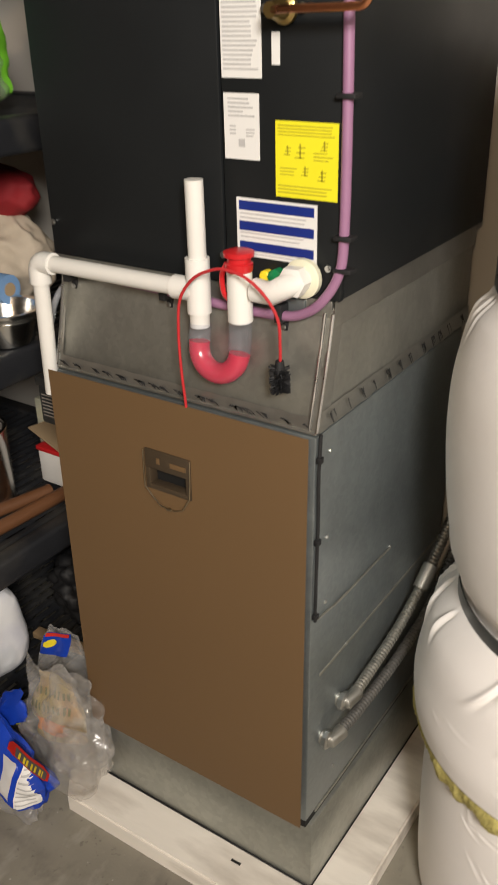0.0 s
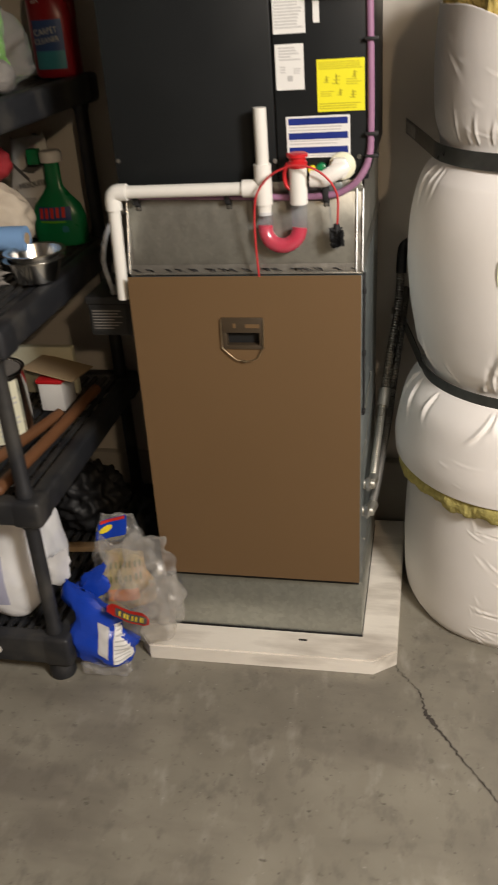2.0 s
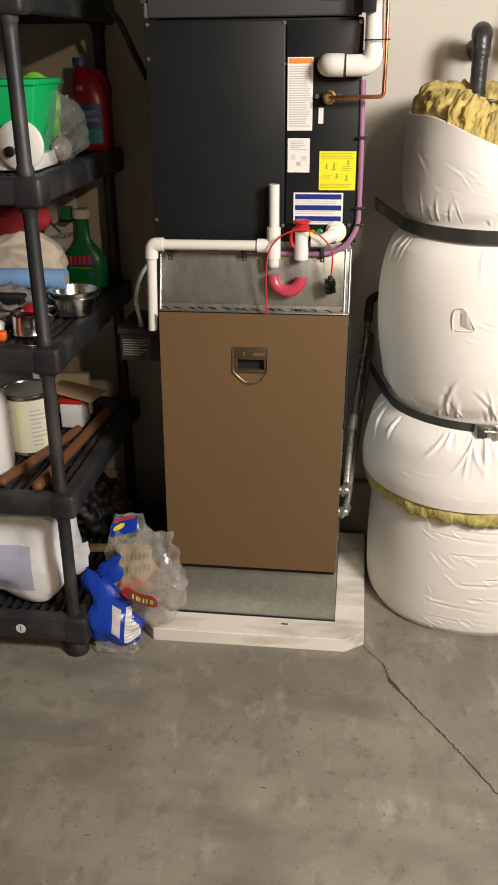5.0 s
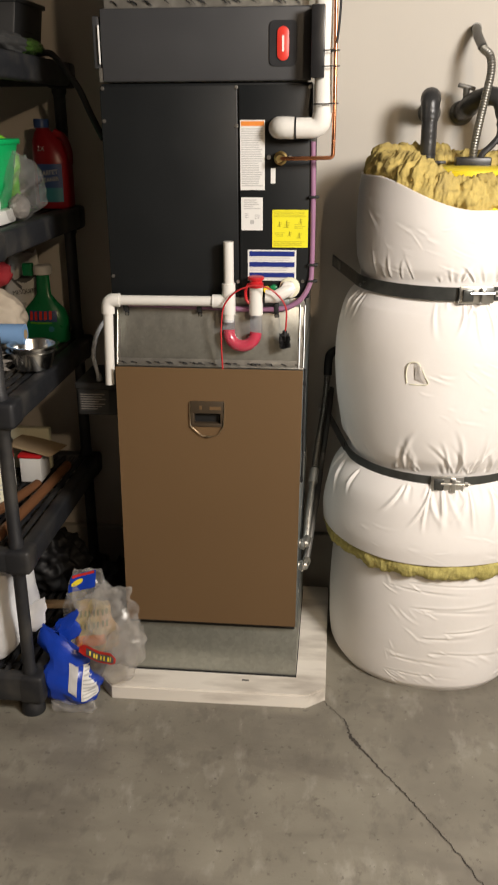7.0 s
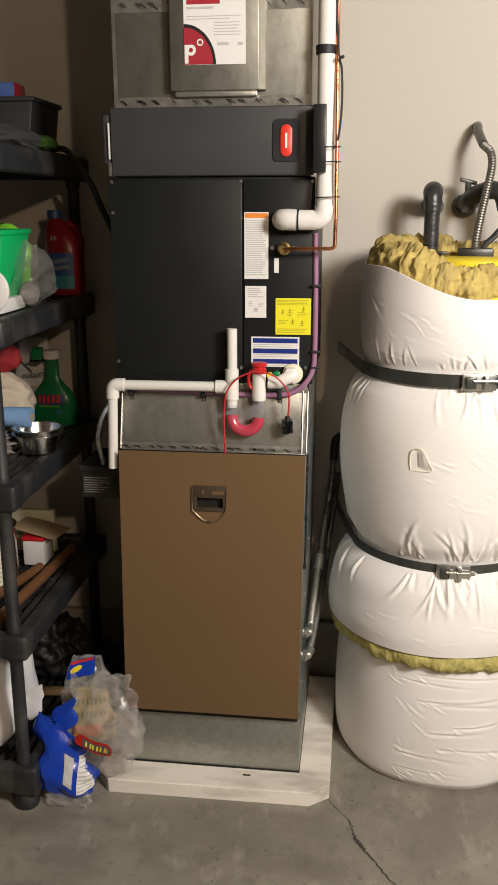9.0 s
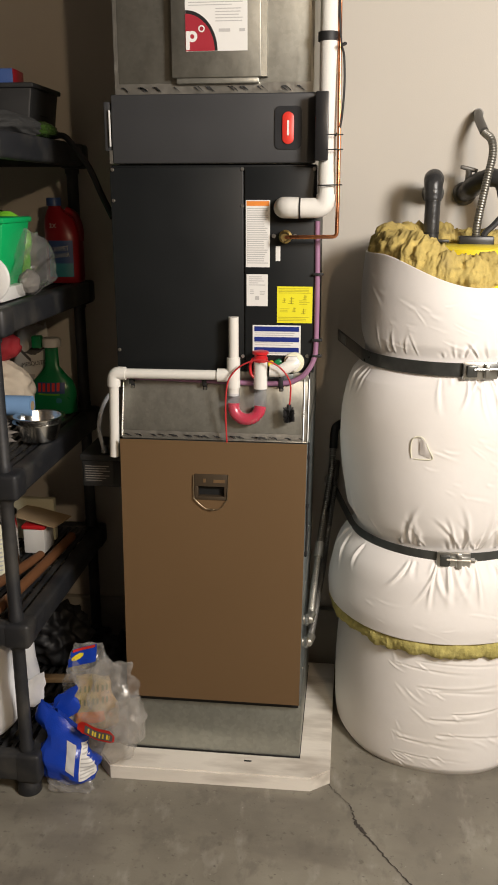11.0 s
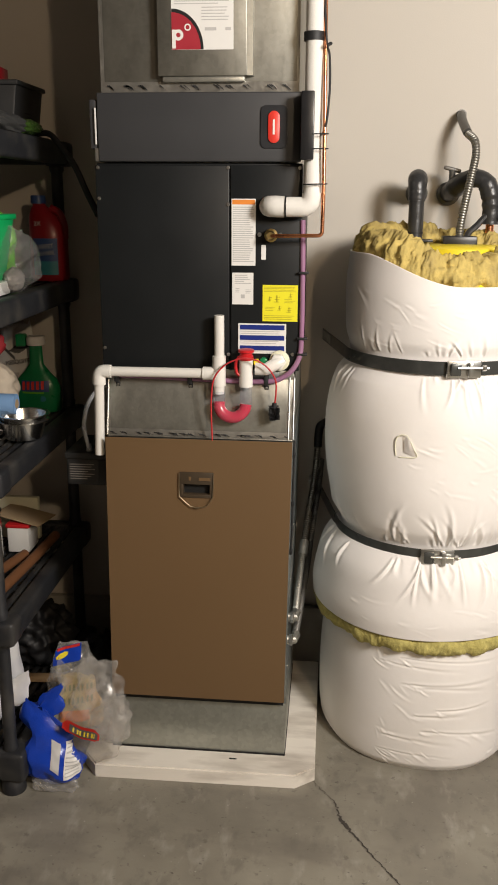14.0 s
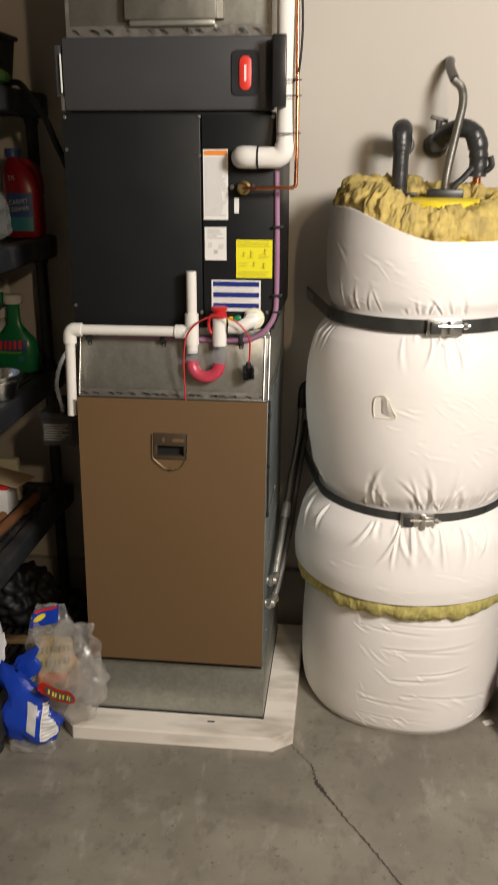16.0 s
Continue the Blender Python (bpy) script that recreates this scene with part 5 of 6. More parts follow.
# loose fibres on the rim
bm = bmesh.new()
rng = random.Random(21)
for k in range(320):
    a = rng.uniform(0, full)
    r = rng.uniform(0.15, 0.25)
    p = Vector((HX + math.cos(a) * r, min(HY + math.sin(a) * r, WALL - 0.03), rim(from_front(a)) + 0.02 + rng.uniform(-0.015, 0.02)))
    d = Vector((rng.uniform(-1, 1), rng.uniform(-1, 1), rng.uniform(-0.3, 1))).normalized() * rng.uniform(0.005, 0.014)
    tube([p, p + d * 0.6 + Vector((0, 0, 0.002)), p + d], 0.0008, 3, bm, False)
tagged(part("loose_fibre", bm, "fibre", wh), kind="stuff")
part("top_plate", lathe([(0.130, 1.46), (0.130, 1.522), (0.120, 1.528), (0.02, 1.530)], 0.70, 0.335, 36), "yellow_tank", wh, "bright yellow top plate")
part("junction_box", box(0.665, 0.765, 0.36, 0.41, 1.522, 1.552, 0.004), "black_gloss", wh, "black junction cover")


def strap_path(z, r, gap=0.004):
    """From the wall on one side, round the front, to the wall on the other."""
    pts = [Vector((0.322, WALL - 0.004, z))]
    for k in range(60):
        a = math.pi * (1.04 + 0.95 * k / 59)
        pts.append(Vector((HX + math.cos(a) * (r + gap), HY + math.sin(a) * (r + gap), z)))
    return pts + [Vector((0.990, WALL - 0.004, z))]


for z, r, bx, end_marks in ((1.224, 0.271, 0.700, True), (0.690, 0.278, 0.664, False)):
    s = thing("seismic_strap", (HX, HY - r, z), "dark galvanised steel strap buckled round the heater blanket", "strap", "heater straps")
    part("band", ribbon(strap_path(z, r), 0.036, (0, 0, 1), 0.0025), "strap", s)
    a = -math.acos((bx - HX) / (r + 0.006))
    yb = HY + math.sin(a) * (r + 0.006)
    turn = pose(bx, yb, z, 0, 0, math.degrees(a) + 90)
    body = part("buckle", shift(box(-0.046, 0.046, -0.009, 0.000, -0.023, 0.023, 0.003), turn), "zinc", s, "bright zinc buckle plate")
    part("lug", shift(box(-0.038, -0.010, -0.019, -0.008, -0.016, 0.016, 0.003), turn), "strap", s)
    part("lug", shift(box(0.008, 0.022, -0.024, -0.008, -0.020, 0.020, 0.003), turn), "zinc", s)
    part("bolt", shift(rod((-0.02, -0.021, 0.006), (0.062, -0.021, 0.006), 0.0035, 8), turn), "zinc", s)
    part("nut", shift(lathe([(0.008, -0.005), (0.008, 0.005)], 0, 0, 6), turn @ pose(0.05, -0.021, 0.006, 0, 90)), "zinc", s)
    if end_marks:
        path = strap_path(z, r)
        along = path[1] - path[0]
        for i in range(6):
            p = path[0] + along * (0.05 + 0.065 * i)
            part("slot", shift(box(-0.0045, 0.0045, -0.0034, -0.0014, -0.013, 0.013, 0), pose(p.x, p.y, z, 0, 0, math.degrees(math.atan2(along.y, along.x)))), "paper_dim", s, smooth=False)
    part("lag_bolt", shift(lathe([(0.008, 0), (0.008, 0.006)], 0, 0, 6), pose(0.330, WALL - 0.010, z, 90)), "zinc", s)

# ---- pipes over the heater ----
cp = thing("cold_pipe", (0.588, 0.42, 1.50), "black taped-foam water pipe bending from wall to heater", "water pipe", "heater pipes")
part("sleeve", tube([(0.588, 0.408, 1.527), (0.588, 0.408, 1.530), (0.588, 0.408, 1.60), (0.588, 0.408, 1.668)], 0.0225, 20), "foam_black", cp)
pts = [(0.603, WALL + 0.002, 1.668), (0.600, 0.53, 1.680), (0.594, 0.465, 1.706), (0.590, 0.432, 1.712), (0.588, 0.412, 1.698), (0.588, 0.407, 1.672), (0.588, 0.407, 1.650)]
part("elbow", tube(spline(pts, 7), 0.026, 20, radius=lambda i: 0.0255 + 0.0035 * math.exp(-((i - 22) / 8) ** 2) + 0.0012 * noise.noise(Vector((i * 0.5, 2, 0)))), "foam_black", cp)
part("tape_band", tube([(0.588, 0.408, 1.556), (0.588, 0.408, 1.562)], 0.0232, 20), "black_rubber", cp)
part("wall_collar", shift(lathe([(0.034, 0), (0.034, 0.010), (0.028, 0.014)], 0, 0, 20), pose(0.603, WALL, 1.672, 90)), "flex_dark", cp)
part("nipple", tube([(0.588, 0.405, 1.53), (0.588, 0.405, 1.47)], 0.016, 14), "black_gloss", cp)
part("loose_tape", box(0.603, 0.640, 0.385, 0.42, 1.533, 1.541, 0.002), "foam_black", cp)
hp = thing("hot_pipe", (0.80, 0.42, 1.50), "black taped-foam water pipe with a valve looping into the heater", "water pipe", "heater pipes")
pts = [(0.700, WALL + 0.002, 1.672), (0.705, 0.53, 1.682), (0.725, 0.475, 1.705), (0.757, 0.44, 1.716), (0.785, 0.425, 1.705), (0.800, 0.42, 1.675), (0.806, 0.418, 1.635), (0.806, 0.418, 1.585)]
part("sleeve", tube(spline(pts, 7), 0.026, 20, radius=lambda i: 0.0255 + 0.004 * math.exp(-((i - 10) / 6) ** 2) + 0.003 * math.exp(-((i - 34) / 6) ** 2) + 0.0030 * noise.noise(Vector((i * 0.45, 5, 0)))), "foam_black", hp)
part("wall_collar", shift(lathe([(0.036, 0), (0.036, 0.012), (0.029, 0.016)], 0, 0, 20), pose(0.700, WALL, 1.672, 90)), "flex_dark", hp)
part("valve_stem", rod((0.698, 0.505, 1.70), (0.697, 0.497, 1.740), 0.010, 10), "flex_dark", hp)
part("valve_handle", shift(box(-0.026, 0.026, -0.007, 0.007, -0.006, 0.006, 0.004, segs=3), pose(0.697, 0.497, 1.742, 0, 14, 0)), "flex_dark", hp, "small dark lever handle")
part("nipple", tube([(0.806, 0.418, 1.59), (0.806, 0.418, 1.48)], 0.012, 14), "copper", hp, "short copper stub")
part("tape_end", tube(spline([(0.826, 0.40, 1.60), (0.840, 0.395, 1.615), (0.836, 0.40, 1.64)], 5), 0.009, 8), "foam_black", hp)
part("tape_tail", tube(spline([(0.790, 0.405, 1.61), (0.765, 0.395, 1.582), (0.742, 0.385, 1.562), (0.735, 0.38, 1.545)], 6), 0.009, 8), "foam_black", hp)
ec = thing("heater_conduit", (0.70, 0.38, 1.55), "grey flexible metal conduit from the wall to the heater top", "conduit")
part("sleeve", corrugated([(0.732, 0.475, 1.842), (0.748, 0.440, 1.820), (0.752, 0.425, 1.780), (0.741, 0.41, 1.720), (0.725, 0.39, 1.640), (0.716, 0.38, 1.585), (0.714, 0.38, 1.548)], 0.0120), "flex_mid", ec)
part("plain_end", tube(spline([(0.726, WALL + 0.002, 1.905), (0.722, 0.565, 1.900), (0.722, 0.53, 1.880), (0.731, 0.48, 1.846)], 8), 0.0135, 14), "flex_dark", ec)
part("wall_plate", shift(lathe([(0.016, 0), (0.016, 0.004)], 0, 0, 16), pose(0.726, WALL, 1.905, 90)), "flex_dark", ec)

# ---- jug of pink fluid and an added black filler beyond the heater ----
jg = thing("antifreeze_jug", (1.035, 0.03, 0), "clear plastic jug of pink antifreeze with a dark label", "jug")
part("bottle", lathe([(0.070, 0.0), (0.080, 0.006), (0.082, 0.02), (0.082, 0.175), (0.078, 0.205), (0.058, 0.245), (0.030, 0.275), (0.021, 0.285), (0.021, 0.298)], 1.035, 0.03, 36), "clear_pink", jg)
part("fluid", lathe([(0.068, 0.004), (0.078, 0.012), (0.079, 0.10), (0.079, 0.19)], 1.035, 0.03, 36), "red_jug", jg, "dark pink fluid")
part("cap", lathe([(0.024, 0.296), (0.024, 0.318), (0.021, 0.321)], 1.035, 0.03, 24), "white_plastic", jg)
bm = bmesh.new()
g = [[bm.verts.new((1.035 + 0.0832 * math.cos(a), 0.03 + 0.0832 * math.sin(a), z)) for a in (math.pi * (0.95 + 1.1 * k / 24) for k in range(25))] for z in (0.065, 0.170)]
for k in range(24):
    bm.faces.new((g[0][k], g[0][k + 1], g[1][k + 1], g[1][k]))
lb = part("label", bm, "bin", jg, "dark wrap-round label")
for txt, size, z, dx in (("RV", 0.034, 0.150, -0.052), ("Anti", 0.020, 0.122, -0.052)):
    writing(txt, size, pose(1.035 + dx, 0.03 - 0.068, z, 0, 0, -37), "paper", jg)
part("label_panel", shift(box(-0.016, 0.016, -0.001, 0, 0.073, 0.102), pose(1.035 - 0.052, 0.03 - 0.0672, 0, 0, 0, -37)), "cream", jg)
# made-up cabinet shape that stands in for the dark, shadowed area here
kb = thing("dark_filler", (1.40, 0.1, 0), "made-up low black cabinet filling the dark area beside the heater", "cabinet")
part("body", box(1.165, 1.73, -0.02, 0.55, 0.0, 0.90, 0.008), "bin", kb)
part("door", box(1.175, 1.44, -0.040, -0.022, 0.03, 0.87, 0.006), "bin", kb)
part("door", box(1.446, 1.72, -0.040, -0.022, 0.03, 0.87, 0.006), "bin", kb)
sc = thing("paper_scrap", (0.935, 0.10, 0), "small white scrap on the floor by the heater", "scrap")
part("flake", shift(box(-0.016, 0.016, -0.010, 0.010, 0.0, 0.004, 0.001), pose(0.925, 0.085, 0.0005, 0, 0, 25)), "paper", sc)

# ---- plastic shelving unit ----
SX0, SX1, SY0, SY1 = -1.385, -0.482, -0.240, 0.545
TIERS = [0.137, 0.547, 0.975, 1.400, 1.820]
sh = thing("shelving_unit", (-0.93, 0.1, 0), "five-tier charcoal plastic garage shelving, cluttered", "shelf")
for n, zt in enumerate(TIERS):
    lip = 0.085 if n == 0 else 0.066
    bm = bmesh.new()
    box(SX0, SX1, SY0, SY0 + 0.045, zt - lip, zt, 0.010, bm, 3)
    box(SX0, SX1, SY1 - 0.045, SY1, zt - lip, zt, 0.010, bm, 3)
    box(SX1 - 0.045, SX1, SY0 + 0.03, SY1 - 0.03, zt - lip, zt, 0.010, bm, 3)
    box(SX0, SX0 + 0.045, SY0 + 0.03, SY1 - 0.03, zt - lip, zt, 0.010, bm, 3)
    for x in (SX0, SX1 - 0.075):
        for y in (SY0, SY1 - 0.075):
            box(x - 0.001, x + 0.076, y - 0.001, y + 0.076, zt - lip - 0.006, zt + 0.001, 0.013, bm, 3)
    tier = part("tier", bm, "shelf", sh, "moulded charcoal shelf with a rounded lip")
    bm = bmesh.new()
    k = SX0 + 0.06
    while k < SX1 - 0.05:
        box(k - 0.006, k + 0.006, SY0 + 0.04, SY1 - 0.04, zt - 0.016, zt - 0.006, 0, bm)
        k += 0.030
    k = SY0 + 0.09
    while k < SY1 - 0.06:
        box(SX0 + 0.04, SX1 - 0.04, k - 0.010, k + 0.010, zt - 0.028, zt - 0.0165, 0, bm)
        k += 0.085
    part("grating", bm, "shelf", tier, "open plastic grating")
for x in (SX0 + 0.046, SX1 - 0.046):
    for y in (SY0 + 0.036, SY1 - 0.036):
        part("foot", lathe([(0.034, 0.0), (0.036, 0.005), (0.033, 0.03), (0.022, 0.055)], x, y, 18), "shelf", sh)
        zb = 0.137
        for zt, nz in zip(TIERS[1:], range(4)):
            part("post", lathe([(0.0215, zb), (0.0215, zb + 0.018), (0.0185, zb + 0.024), (0.0180, zt - 0.10), (0.0185, zt - 0.09), (0.0225, zt - 0.084), (0.0225, zt - 0.066)], x, y, 18), "shelf", sh)
            zb = zt
stk = part("sticker", shift(lathe([(0.0155, 0), (0.0155, 0.0008)], 0, 0, 24), pose(-0.685, SY0 - 0.0005, 0.094, 90)), "paper", sh, "round white number sticker")
writing("1", 0.029, pose(-0.685, SY0 - 0.0022, 0.094), "ink", sh)

# ---- goods on the shelves and by the unit ----
from mathutils.bvhtree import BVHTree


def decal(tree, x0, x1, z0, z1, proud=0.0015, nx=14, nz=10, y0=-1.0, slope=0.0, skip=None):
    """A thin label laid over a form, seen from the front."""
    bm = bmesh.new()
    g = {}
    for i in range(nx + 1):
        for k in range(nz + 1):
            x = x0 + (x1 - x0) * i / nx
            z = z0 + (z1 - z0) * k / nz + slope * (x - x0)
            if skip and skip(i / nx, k / nz):
                continue
            hit = tree.ray_cast(Vector((x, y0, z)), Vector((0, 1, 0)))
            if hit[0] is not None:
                g[i, k] = bm.verts.new(hit[0] + Vector((0, -proud, 0)))
    for i in range(nx):
        for k in range(nz):
            q = [g.get(c) for c in ((i, k), (i + 1, k), (i + 1, k + 1), (i, k + 1))]
            if all(q):
                bm.faces.new(q)
    return bm


def bottle(x, y, z, rows, segs=28, sx=1.0, sy=1.0):
    bm = lathe(rows, 0, 0, segs)
    for v in bm.verts:
        v.co = Vector((x + v.co.x * sx, y + v.co.y * sy, z + v.co.z))
    return bm


T1, T2, T3, T4, T5 = TIERS

# top tier
bn = thing("storage_bin", (-0.78, 0.38, T5), "black plastic storage bin on the top shelf", "bin")
bm = box(-1.00, -0.556, 0.27, 0.50, T5, T5 + 0.148, 0.008)
for v in bm.verts:
    if v.co.z < T5 + 0.06:
        v.co.x = -0.78 + (v.co.x + 0.78) * 0.92
part("body", bm, "bin", bn)
part("rim", box(-1.008, -0.549, 0.262, 0.508, T5 + 0.140, T5 + 0.154, 0.004), "bin", bn)
part("grip", box(-0.5695, -0.5650, 0.35, 0.42, T5 + 0.07, T5 + 0.10, 0.001), "seam", bn)
bx = thing("small_carton", (-0.72, 0.36, T5 + 0.154), "small dark blue and red printed carton on the bin", "carton")
turned = pose(-0.72, 0.36, T5 + 0.154, 0, 0, 4)
part("box", shift(box(-0.14, 0.09, -0.05, 0.05, 0, 0.044, 0.002), turned), "blue_label", bx)
part("end_flap", shift(box(0.0905, 0.0925, -0.05, 0.05, 0, 0.044, 0.0005), turned), "red_jug", bx)
part("paper_insert", shift(box(-0.12, -0.02, -0.052, -0.0505, 0.002, 0.032), turned), "card", bx)
cl2 = thing("dark_cloth", (-0.55, 0.06, T5), "crumpled dark grey cloth along the top shelf edge", "cloth")
part("folds", lumpy((-0.560, 0.05, T5 + 0.020), (0.075, 0.24, 0.036), 5, 0.14, 1.7, 5, True, T5 + 0.001, fine=0.1), "dark_rag", cl2, angle=180)
gb = thing("green_pouch", (-0.51, 0.17, T5), "shiny dark green pouch beside the cloth", "pouch")
part("pouch", lumpy((-0.510, 0.19, T5 + 0.020), (0.036, 0.10, 0.022), 8, 0.14, 2.0, 4, True, T5 + 0.001, fine=0.1), "olive_film", gb, angle=180)
hs = thing("black_hose", (-0.42, 0.20, T5), "black hose drooping from the top shelf beside the cabinet", "hose")
part("hose", tube(spline([(-0.53, 0.31, T5 + 0.010), (-0.475, 0.28, T5 + 0.011), (-0.43, 0.23, T5 - 0.020), (-0.37, 0.17, T5 - 0.080), (-0.325, 0.12, T5 - 0.150), (-0.285, 0.08, T5 - 0.21)], 8), 0.0085, 12), "black_rubber", hs)

# fourth tier
sp = thing("green_hopper", (-0.60, 0.0, T4), "bright green plastic hopper with a white dial wheel", "spreader")
bm = box(-0.83, -0.526, -0.09, 0.10, T4 + 0.035, T4 + 0.205, 0.006)
for v in bm.verts:
    if v.co.z < T4 + 0.10:
        v.co.x = -0.66 + (v.co.x + 0.66) * 0.80
        v.co.y = 0.0 + v.co.y * 0.8
part("hopper", bm, "green", sp)
part("hopper_rim", box(-0.836, -0.521, -0.098, 0.106, T4 + 0.198, T4 + 0.212, 0.003), "green", sp)
part("base", box(-0.74, -0.535, -0.105, 0.06, T4, T4 + 0.036, 0.004), "white_plastic", sp, "white plastic base")
part("wheel", shift(lathe([(0.056, 0), (0.060, 0.004), (0.060, 0.010), (0.056, 0.013), (0.02, 0.014)], 0, 0, 36), pose(-0.568, -0.107, T4 + 0.062, 90)), "white_plastic", sp, "round white dial wheel")
part("knob", shift(lathe([(0.013, 0), (0.013, 0.012), (0.008, 0.014)], 0, 0, 18), pose(-0.592, -0.121, T4 + 0.048, 90)), "black_gloss", sp)
cb = thing("clear_bag", (-0.53, 0.13, T4), "crumpled clear plastic bag beside the hopper", "bag", "clear bags")
part("film", pouch((-0.528, 0.07, T4 + 0.085), (0.060, 0.085, 0.090), 12, 0.42, 0.5, 0.0, T4 + 0.001, 6, 2.1), "clear_film", cb, smooth=False)
part("contents", lumpy((-0.535, 0.09, T4 + 0.035), (0.026, 0.05, 0.034), 13, 0.10, 1.6, 4, True, T4 + 0.002), "rag", cb, angle=180)
lm = thing("lime_bag", (-0.66, 0.20, T4), "lime green bag with black writing", "bag")
bm = pouch((-0.655, 0.20, T4 + 0.105), (0.075, 0.05, 0.105), 15, 0.35, 0.5, 0.03, T4 + 0.001, 6, 2.0)
part("bag", bm, "lime", lm, angle=30)
JX, JY = -0.548, 0.455
cj = thing("cleaner_jug", (JX, JY, T4), "red plastic jug of carpet cleaner with a blue label", "jug")
rows = [(0.054, 0.0), (0.060, 0.005), (0.061, 0.02), (0.061, 0.136), (0.058, 0.163), (0.046, 0.196), (0.030, 0.221), (0.021, 0.230), (0.021, 0.241)]
bm = bottle(JX, JY, T4, rows, 40, 1.0, 0.72)
for v in bm.verts:
    if v.co.z > T4 + 0.152:
        v.co.x -= 0.027 * (v.co.z - T4 - 0.152) / 0.087
tree = BVHTree.FromBMesh(bm)
part("bottle", bm, "red_jug", cj)
part("cap", bottle(JX - 0.027, JY, T4 + 0.236, [(0.023, 0), (0.023, 0.022), (0.021, 0.025)], 24), "blue_label", cj)
part("handle", tube(spline([(JX + 0.012, JY - 0.004, T4 + 0.224), (JX + 0.040, JY - 0.004, T4 + 0.208), (JX + 0.054, JY - 0.004, T4 + 0.170), (JX + 0.054, JY - 0.004, T4 + 0.130)], 6), 0.011, 10), "red_jug", cj)
part("label", decal(tree, JX - 0.040, JX + 0.038, T4 + 0.020, T4 + 0.132), "blue_label", cj)
part("label_foot", decal(tree, JX - 0.039, JX + 0.037, T4 + 0.021, T4 + 0.062, 0.0025), "teal", cj)
writing("CARPET", 0.020, pose(JX - 0.002, JY - 0.0470, T4 + 0.106, 0, -6), "ink_soft", cj, squash=0.85)
writing("CLEANER", 0.018, pose(JX - 0.002, JY - 0.0470, T4 + 0.086, 0, -6), "ink_soft", cj, squash=0.85)
writing("2X", 0.019, pose(JX - 0.020, JY - 0.0455, T4 + 0.176), "ink_soft", cj)

# third tier
rb = thing("red_bag", (-0.80, 0.33, T3 + 0.19), "soft red bag lying on the bag of chips", "bag")
part("bag", lumpy((-0.80, 0.33, T3 + 0.236), (0.13, 0.07, 0.060), 22, 0.10, 1.4, 4, True, T3 + 0.175, fine=0.1), "red_cloth", rb, angle=180)
tb = thing("chip_bag", (-0.76, 0.30, T3), "large tan paper bag of wood chips", "bag")
part("filling", lumpy((-0.78, 0.31, T3 + 0.098), (0.150, 0.085, 0.105), 23, 0.10, 1.6, 5, True, T3 + 0.001, fine=0.12), "tan_bag", tb, angle=180)
mb = thing("smoking_chip_bag", (-0.69, 0.48, T3), "white paper bag of mesquite smoking chips", "bag")
bm = pouch((-0.690, 0.492, T3 + 0.136), (0.068, 0.034, 0.138), 25, 0.14, 0.5, 0.0, T3 + 0.001, 5, 1.5)
tree = BVHTree.FromBMesh(bm)
part("bag", bm, "white_plastic", mb, angle=180)
writing("MESQUITE", 0.020, pose(-0.676, 0.452, T3 + 0.158, 0, -8), "ink", mb, squash=0.9)
part("emblem", decal(tree, -0.712, -0.640, T3 + 0.175, T3 + 0.205, 0.002, slope=0.25, skip=lambda u, w: abs(u - 0.5) + abs(w - 0.5) > 0.62), "ink", mb)
part("strap_print", decal(tree, -0.735, -0.690, T3 + 0.200, T3 + 0.212, 0.002, slope=-0.9), "ink", mb)
part("dark_panel", decal(tree, -0.715, -0.668, T3 + 0.03, T3 + 0.120, 0.002, skip=lambda u, w: u > 0.35 + 0.5 * w), "ink_soft", mb)
BX, BY = -0.606, 0.435
wb = thing("cleaner_bottle", (BX, BY, T3), "green cleaner refill bottle with a white cap", "bottle")
rows = [(0.058, 0.0), (0.064, 0.005), (0.065, 0.02), (0.064, 0.078), (0.055, 0.108), (0.034, 0.134), (0.020, 0.156), (0.018, 0.208), (0.019, 0.226)]
bm = bottle(BX, BY, T3, rows, 40, 1.18, 0.55)
tree = BVHTree.FromBMesh(bm)
part("bottle", bm, "green_dark", wb)
part("cap", bottle(BX + 0.002, BY, T3 + 0.220, [(0.030, 0), (0.030, 0.022), (0.026, 0.028)], 20), "white_plastic", wb, "white screw cap")
part("spout", box(BX - 0.062, BX - 0.030, BY - 0.013, BY + 0.013, T3 + 0.214, T3 + 0.254, 0.004), "green_dark", wb)
part("label", decal(tree, BX - 0.046, BX + 0.046, T3 + 0.070, T3 + 0.106, 0.0015), "blue_label", wb)
part("label_mark", decal(tree, BX - 0.042, BX + 0.034, T3 + 0.075, T3 + 0.102, 0.0028, 24, 8, slope=0.05, skip=lambda u, w: int(u * 24.01) % 5 == 4), "logo_red", wb)
part("label_line", decal(tree, BX - 0.042, BX + 0.030, T3 + 0.064, T3 + 0.070, 0.0025), "lime", wb)
part("label_picture", decal(tree, BX - 0.040, BX + 0.010, T3 + 0.032, T3 + 0.060, 0.0020, 18, 10, skip=lambda u, w: (int(u * 18.01) * 3 + int(w * 10.01) * 5) % 7 < 2), "ink_soft", wb)
part("label_spot", decal(tree, BX + 0.016, BX + 0.038, T3 + 0.036, T3 + 0.058, 0.0020, 10, 10, skip=lambda u, w: (u - 0.5) ** 2 + (w - 0.5) ** 2 > 0.25), "teal", wb)
